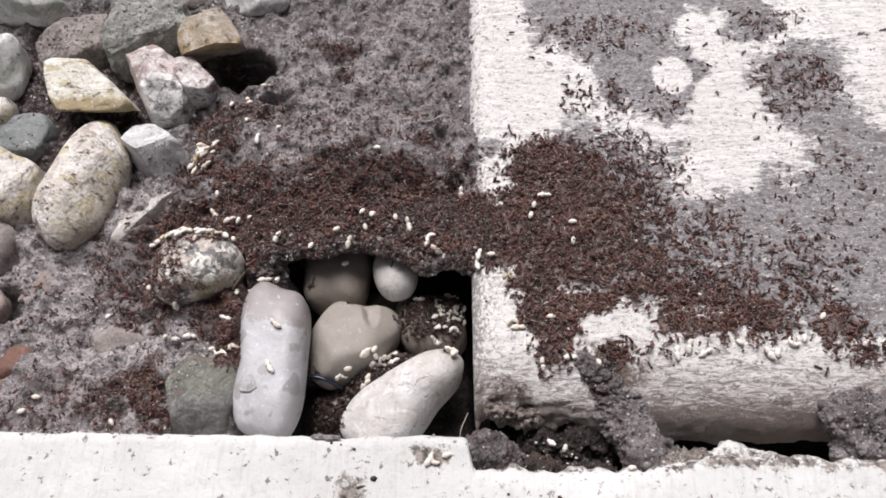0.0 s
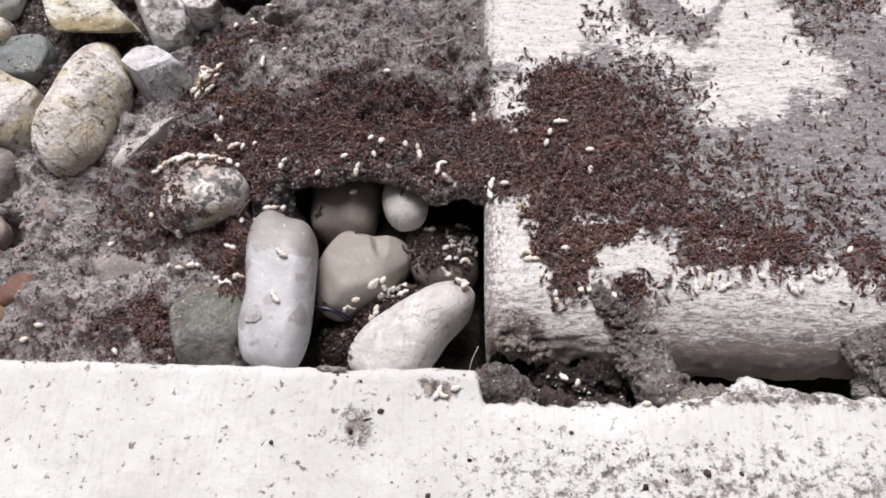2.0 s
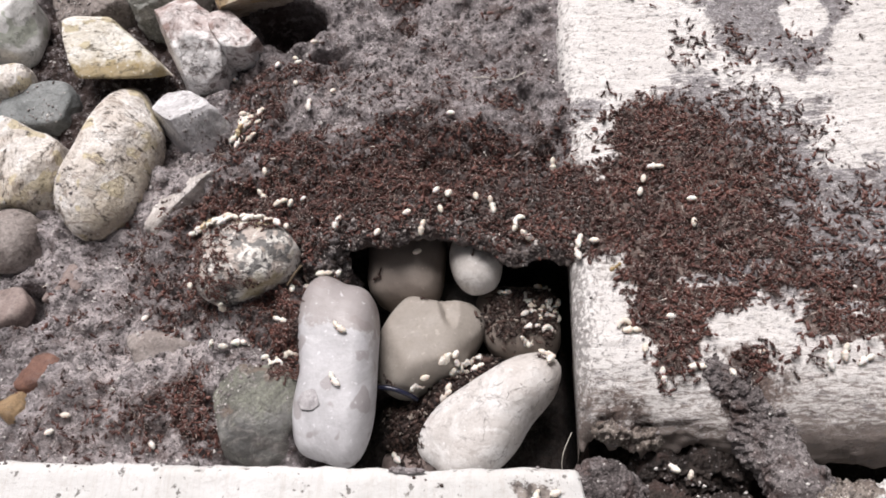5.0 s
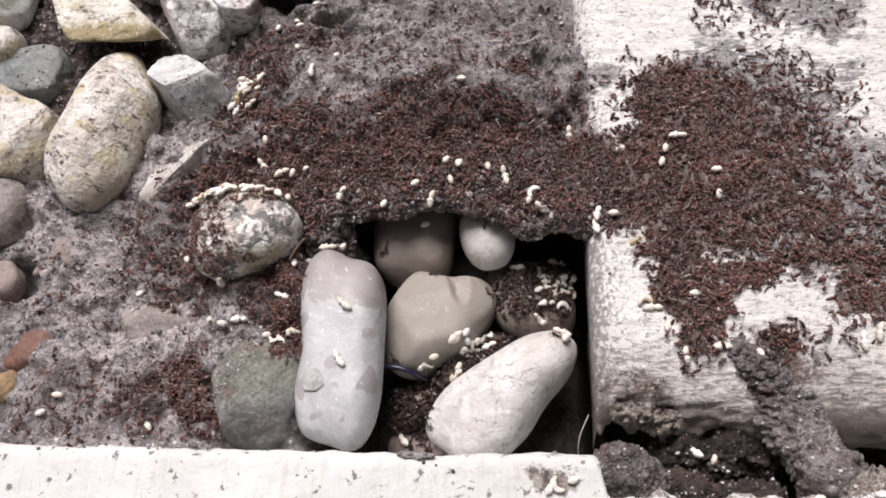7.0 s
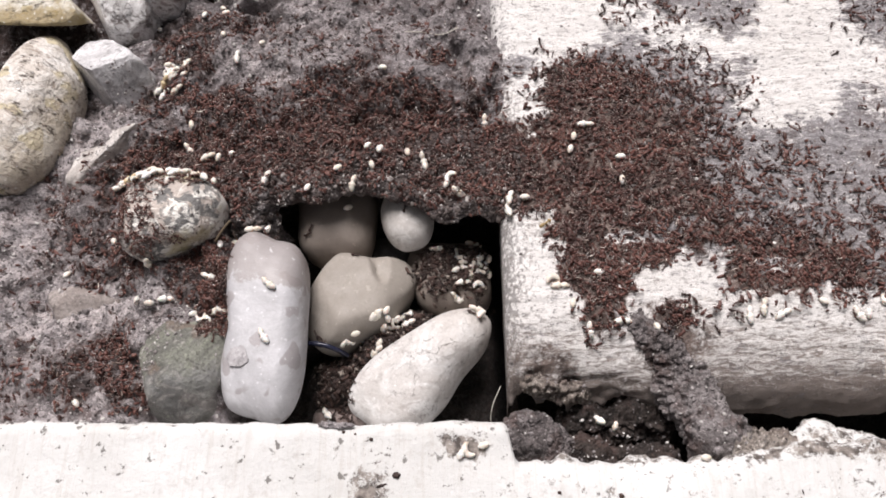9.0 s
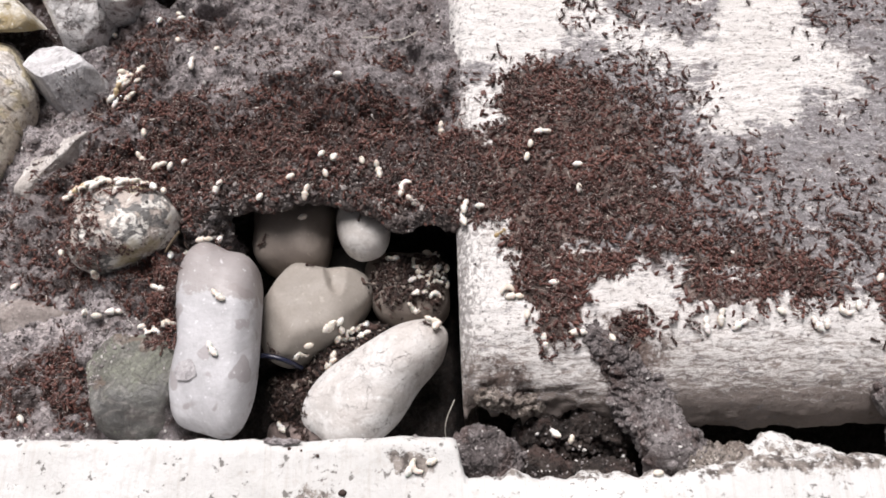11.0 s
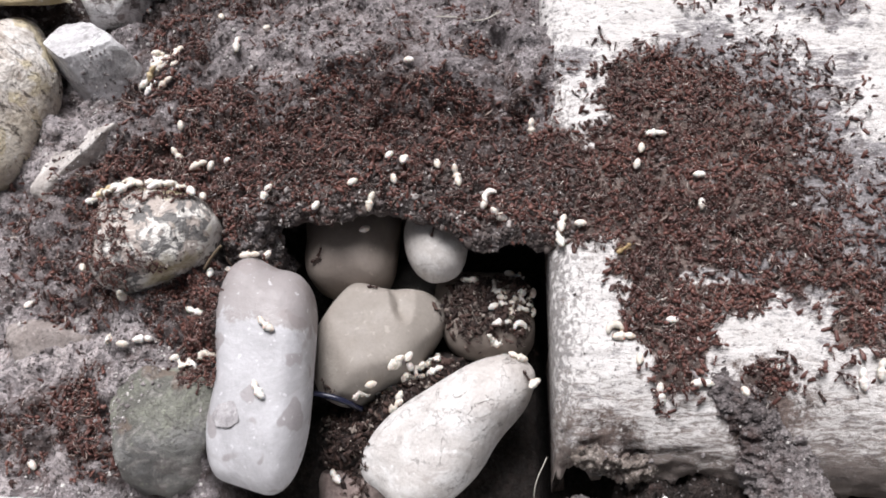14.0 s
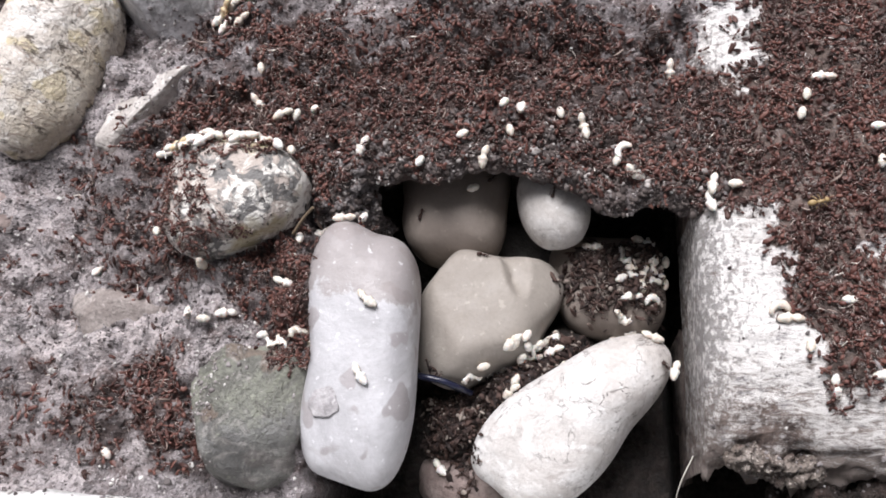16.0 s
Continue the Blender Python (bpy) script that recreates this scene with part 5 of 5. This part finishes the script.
x, y = pick(rng, 15000, bx, dense)
scatter("ant_mass", "dense carpet of reddish-brown ants", "ants", ANT_KINDS, lay(base, x, y, rng.uniform(0.0020, 0.0029, len(x)), low=-0.012), M_ANT, rng, 0.0, 0.5, 0.0015, (0.15, 1.0))
x, y = pick(rng, 60000, bx, dense)
scatter("ant_mass", "lower layer of a carpet of brown ants", "ants", BODY_KINDS, lay(base, x, y, np.minimum(rng.gamma(3.0, 0.00034, len(x)) + 0.0009, 0.0024), low=-0.012), M_ANT, rng, 0.05, 0.6, 0.0008, (0.05, 0.7))
x, y = pick(rng, 13000, bx, dense)
scatter("carpet_crumbs", "grey soil crumbs carried about among the ants", "soil", [flake(i) for i in range(31, 36)], lay(base, x, y, rng.gamma(1.6, 0.00020, len(x)) + 0.00022, low=-0.012), M_CRUMB, rng, 0.0, 0.6, 0.0014)


def sliver(seed):
    """A thin bent thread, pointed at both ends."""
    lot = random.Random(seed)
    v, f = oval((0, 0, 0.05), (0.5, 0.055, 0.05), 5, 5)
    v = v + np.stack([0 * v[:, 0], lot.uniform(-0.9, 0.9) * v[:, 0] ** 2, lot.uniform(-0.2, 0.7) * v[:, 0] ** 2], 1)
    return v, f


# pale slivers added in place of highlights on the ants' limbs
x, y = pick(rng, 12000, bx, dense)
scatter("highlight_slivers", "pale legs, torn husks and threads among the ants", "ant litter", [sliver(i) for i in range(4)], lay(base, x, y, rng.gamma(2.5, 0.00034, len(x)) + 0.0005, low=-0.012), M_THREAD, rng, 0.0, 0.7, 0.0019)


def pit_ants(x, y):
    return 0.85 * np.maximum(blobs(x, y, [(-8, 44.2, 9, 6.5, 1.0), (-22, 29, 11, 6, 1.0), (-33, 20, 9, 9, 0.9)], 0.3, 0.3, 4), 0)


x, y = pick(rng, 9000, (-0.045, 0.0, 0.008, 0.055), pit_ants)
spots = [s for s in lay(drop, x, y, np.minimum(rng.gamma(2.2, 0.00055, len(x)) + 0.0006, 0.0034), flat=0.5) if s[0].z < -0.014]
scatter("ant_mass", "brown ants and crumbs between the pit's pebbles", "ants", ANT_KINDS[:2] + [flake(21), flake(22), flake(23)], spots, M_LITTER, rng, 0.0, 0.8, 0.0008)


def soil_grains(x, y):
    return (1 - 0.75 * np.clip(ant_cover(x, y), 0, 1)) * np.where((x < 0.0020) & (y > 0.004), 0.35 + 0.4 * step(vnoise(x, y, 90, 71, 3), -0.2, 0.4), 0.0)


x, y = pick(rng, 34000, (-0.16, 0.002, 0.004, 0.165), soil_grains)
scatter("soil_grains", "loose grey grains of sand and soil", "soil", GRAINS, lay(base, x, y, rng.gamma(1.6, 0.00020, len(x)) + 0.00025, low=-0.016), M_CRUMB, rng, 0.05, 0.6)


def slab_grains(x, y):
    return np.clip(0.05 + 0.25 * ant_cover(x, y) + 0.24 * film_cover(x, y), 0, 1) * (x > 0.001)


x, y = pick(rng, 16000, (0.0, 0.14, 0.012, 0.165), slab_grains)
scatter("slab_crumbs", "dark crumbs strewn over the concrete", "soil", GRAINS, lay(base, x, y, np.minimum(rng.gamma(1.6, 0.00018, len(x)) + 0.00022, 0.0011), low=-0.012), M_CRUMB, rng, 0.05, 0.6)


def add_crumbs(owner, count, lot, size=(0.0007, 0.0016)):
    """Crumbs that cling to a piece of caked soil, each a part of it."""
    over = Drop([owner])
    co = np.array([v.co[:] for v in owner.data.vertices])
    lo, hi = co.min(0), co.max(0)
    done = 0
    for _ in range(count * 6):
        p, n = over.at(lot.uniform(lo[0], hi[0]), lot.uniform(lo[1], hi[1]))
        if p is None or done >= count or n.z < 0.1:
            continue
        v, f = BALLS[2]
        h = lot.uniform(*size)
        w = v * (1 + 0.55 * lumps(v, 1.7, lot.randint(0, 999), 3))[:, None] * np.array((h, h * lot.uniform(0.6, 0.9), h * lot.uniform(0.5, 0.8)))
        turn = np.array(Matrix.Rotation(lot.uniform(0, 6.3), 3, "Z"))
        w = w @ turn.T + np.array(p[:])
        mesh_object("crumb", w, f, owner.data.materials[0], owner, floats={"humus": np.zeros(len(v)), "grime": np.full(len(v), 0.3)})
        done += 1


lot = random.Random(77)
for i, clump in enumerate(clumps[:-1]):
    add_crumbs(clump, 10, lot, (0.0002, 0.0005) if i == 8 else (0.0006, 0.0014))
add_crumbs(crust, 30, lot, (0.0005, 0.0011))
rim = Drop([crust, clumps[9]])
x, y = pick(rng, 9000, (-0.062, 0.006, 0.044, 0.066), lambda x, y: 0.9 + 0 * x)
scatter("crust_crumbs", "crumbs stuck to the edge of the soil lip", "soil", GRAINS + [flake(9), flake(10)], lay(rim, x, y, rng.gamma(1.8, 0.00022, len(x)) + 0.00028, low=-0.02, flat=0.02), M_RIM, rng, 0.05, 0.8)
caked = Drop(clumps[:-1])
x, y = pick(rng, 3600, (0.0, 0.105, -0.010, 0.030), lambda x, y: 0.8 + 0 * x)
scatter("clump_grains", "sand grains stuck to the caked soil", "soil", GRAINS, lay(caked, x, y, np.minimum(rng.gamma(1.6, 0.00018, len(x)) + 0.00022, 0.0011), flat=0.05), M_CRUMB, rng, 0.05, 0.6)


def kerb_dirt(x, y):
    return 0.02 + 0.05 * step(y, -0.022, -0.034) + blobs(x, y, [(-23, -8, 4.5, 3.5, 0.6), (-25, -13, 3, 3, 0.35), (38, -14, 12, 6, 0.30), (50, -12, 6, 4, 0.35), (20, -13, 10, 5, 0.12), (-27, 1.5, 6, 1.5, 0.5)], 0.4, 0.5, 27)


x, y = pick(rng, 2600, (-0.13, 0.11, -0.045, 0.003), kerb_dirt)
scatter("kerb_dirt", "dark specks of dirt lying on the white kerb", "dirt", GRAINS + [flake(41), flake(42)], lay(Drop([kerb]), x, y, np.minimum(rng.gamma(1.8, 0.00028, len(x)) + 0.0003, 0.0022), flat=0.5), M_LITTER, rng, 0.05, 0.5)


def dusted(x, y):
    return blobs(x, y, [(-73, 22, 4, 10, 0.9), (-66.5, 30, 7, 3.5, 0.9), (-68, 9.5, 5, 2, 0.5), (-76, 45, 6, 5, 0.7), (-69, 43, 9, 4, 0.8), (-88, 72, 7, 7, 0.5), (-90, 88, 6, 4, 0.6), (-120, 70, 8, 4, 0.3), (-130, 100, 9, 6, 0.3), (-105, 147, 18, 12, 0.55), (-130, 143, 14, 12, 0.55), (-140, 104, 11, 8, 0.12), (-69, 26, 5, 3, 0.5)], 0.4, 0.4, 14)


x, y = pick(rng, 30000, (-0.15, -0.05, 0.01, 0.165), dusted)
scatter("stone_dust", "soil crumbs lying on half-buried stones", "soil", GRAINS, lay(drop, x, y, np.minimum(rng.gamma(1.6, 0.00018, len(x)) + 0.00022, 0.0011), low=-0.012), M_DUST, rng, 0.05, 0.6)
x, y = pick(rng, 1300, (-0.062, -0.045, 0.018, 0.045), lambda x, y: blobs(x, y, [(-60, 35, 4, 10, 1.0), (-58, 29, 2.6, 4, 1.0)], 0.2, 0.4, 15))
scatter("ant_mass", "fringe of brown ants on the lilac-grey pebble", "ants", ANT_KINDS, lay(drop, x, y, rng.uniform(0.0015, 0.0023, len(x)), low=-0.012), M_ANT, rng, -0.05, 0.5)
x, y = pick(rng, 1500, (-0.09, -0.055, 0.035, 0.066), lambda x, y: blobs(x, y, [(-76, 48, 5, 9, 0.8), (-70, 43, 9, 4, 0.8), (-69, 60, 12, 3, 0.9)], 0.3, 0.4, 16))
scatter("ant_mass", "brown ants round the speckled granite stone", "ants", ANT_KINDS, lay(drop, x, y, rng.uniform(0.0015, 0.0023, len(x)), low=-0.012), M_ANT, rng, -0.05, 0.5)
make_brood(drop)

strand("wire", "thin blue-black plastic wire between pebbles", "wire", [(-0.0440, 0.0262, -0.0150), (-0.0410, 0.0262, -0.0136), (-0.0370, 0.0256, -0.0132), (-0.0345, 0.0249, -0.0140), (-0.0322, 0.0243, -0.0168)], 0.00055, M_WIRE)
HAIR = [(-20, 101), (-16, 98.8), (-11, 98.6), (-7, 101)]
strand("hair", "fine pale curved fibre on the soil", "fibre", [base.at(a / 1000, b / 1000)[0] + Vector((0, 0, 0.0007)) for a, b in HAIR], 0.00014, M_HAIR)
strand("hair", "fine pale fibre hanging from the slab corner", "fibre", [(0.0010, 0.0150, -0.0095), (-0.0008, 0.0110, -0.0110), (-0.0010, 0.0080, -0.0150), (-0.0002, 0.0060, -0.0190)], 0.00010, M_HAIR)
strand("twig", "short dry twig in the soil by a pebble", "twig", [(-0.0600, 0.0462, -0.0030), (-0.0580, 0.0480, -0.0010), (-0.0562, 0.0492, 0.0006)], 0.00025, M_TWIG)


def single_ant(size, material, label):
    """One ant of its own, built in parts: gaster, thorax, head, legs and feelers."""
    ant = tagged(new("ant"), label, "ant", "single ants")
    for key, (v, f) in ant_pieces(0.2, True, 6, 9, 1.45).items():
        name = key if isinstance(key, str) else key[0]
        mesh_object(name, v * size, f, material, ant)
    return ant


M_WORKER = plain_material("dark_ant_chitin", (0.045, 0.022, 0.017), 0.32)
M_OCHRE = plain_material("ochre_ant_chitin", (0.36, 0.255, 0.12), 0.4)


def stood(p, n, turn):
    """The pose of a small creature that stands at p on a surface with the normal n, heading that way (degrees)."""
    flat = Vector((math.cos(radians(turn)), math.sin(radians(turn)), 0))
    ax = (flat - n * flat.dot(n)).normalized()
    return Matrix.Translation(p) @ Matrix((ax, n.cross(ax), n)).transposed().to_4x4()


worker = single_ant(0.0022, M_WORKER, "small dark brown ant on pale concrete")
lot = random.Random(5)
below_all = Drop(stones)
placed = 0
for cx, cy, wide, count in ((30, 106, 4, 14), (46, 97, 8, 7), (76, 96, 14, 5), (62, 118, 14, 6), (95, 118, 14, 7), (18, 122, 10, 4), (50, 30, 12, 5), (10, 96, 5, 2), (84, 27, 8, 3)):
    for _ in range(count):
        p, n = base.at((cx + lot.gauss(0, wide * 0.6)) / 1000, (cy + lot.gauss(0, wide * 0.6)) / 1000)
        if p is None or p.x < 0.002 or p.z < -0.012:
            continue
        m = stood(p, n, lot.uniform(0, 360))
        if placed == 0:
            worker.matrix_basis = m
        else:
            copy_thing(worker, m)
        placed += 1


for x, y, turn in ((-19.3, 55.0, 80), (-41.0, 52.8, 70), (-30.6, 45.6, 10)):
    p, n = below_all.at(x / 1000, y / 1000, 0.03)
    tagged(copy_thing(worker, stood(p, n, turn)), "small dark brown ant on a smooth pebble")


# ---- what moves ----
def carrier_ant():
    """A dark ant that drags a pale pupa."""
    ant = single_ant(0.0024, M_WORKER, "dark ant dragging a cream-white pupa over a pebble")
    v, f = brood_shape("p")
    load = mesh_object("pupa", v, f, M_BROOD, ant)
    load.matrix_basis = pose(0.0020, 0.0002, 0.0008, 0, 0, 80)
    tagged(load, "cream-white pupa")
    return ant


def motions():
    carrier = carrier_ant()
    rows = []
    for t, x, y, turn in ((0.0, -4.8, 31.6, -20), (11.8, -4.8, 31.6, -20), (12.8, -4.0, 31.2, -25), (13.4, -3.2, 30.4, -30), (14.0, -2.6, 29.4, -30), (14.4, -2.4, 28.6, -15), (15.2, -2.4, 28.5, -8), (16.0, -2.4, 28.6, -12)):
        p, n = drop.at(x / 1000, y / 1000)
        rows.append((t, stood(p + n * 0.0001, n, turn)))
    walk(carrier, rows)
    runner = single_ant(0.0026, M_WORKER, "dark ant running over the taupe pebble")
    rows = []
    for t, x, y, turn in ((0.0, -41.5, 51.5, 20), (14.2, -41.5, 51.5, 20), (14.5, -38.6, 53.0, 40), (14.8, -37.3, 54.5, 40), (15.0, -36.0, 55.0, 35), (15.2, -34.6, 55.9, 38), (15.4, -33.3, 56.5, 38), (15.6, -31.9, 57.4, 38), (15.8, -30.6, 58.6, 40), (16.0, -29.8, 59.4, 40)):
        p, n = below_all.at(x / 1000, y / 1000, 0.03)
        rows.append((t, stood(p + n * 0.0001, n, turn)))
    walk(runner, rows)
    ochre = single_ant(0.0034, M_OCHRE, "ochre-yellow ant crawling over the brown ant mass")
    rows = []
    for t, x, y, turn in ((0.0, 11.0, 46.5, 40), (13.6, 11.0, 46.5, 40), (14.0, 14.2, 48.0, 40), (14.3, 15.0, 49.6, 30), (14.7, 16.3, 50.0, 10), (15.1, 17.2, 50.0, 10), (15.6, 17.6, 50.3, 20), (16.0, 18.4, 50.6, 15)):
        p, n = base.at(x / 1000, y / 1000)
        rows.append((t, stood(p + n * 0.0012, n, turn)))
    walk(ochre, rows)


motions()
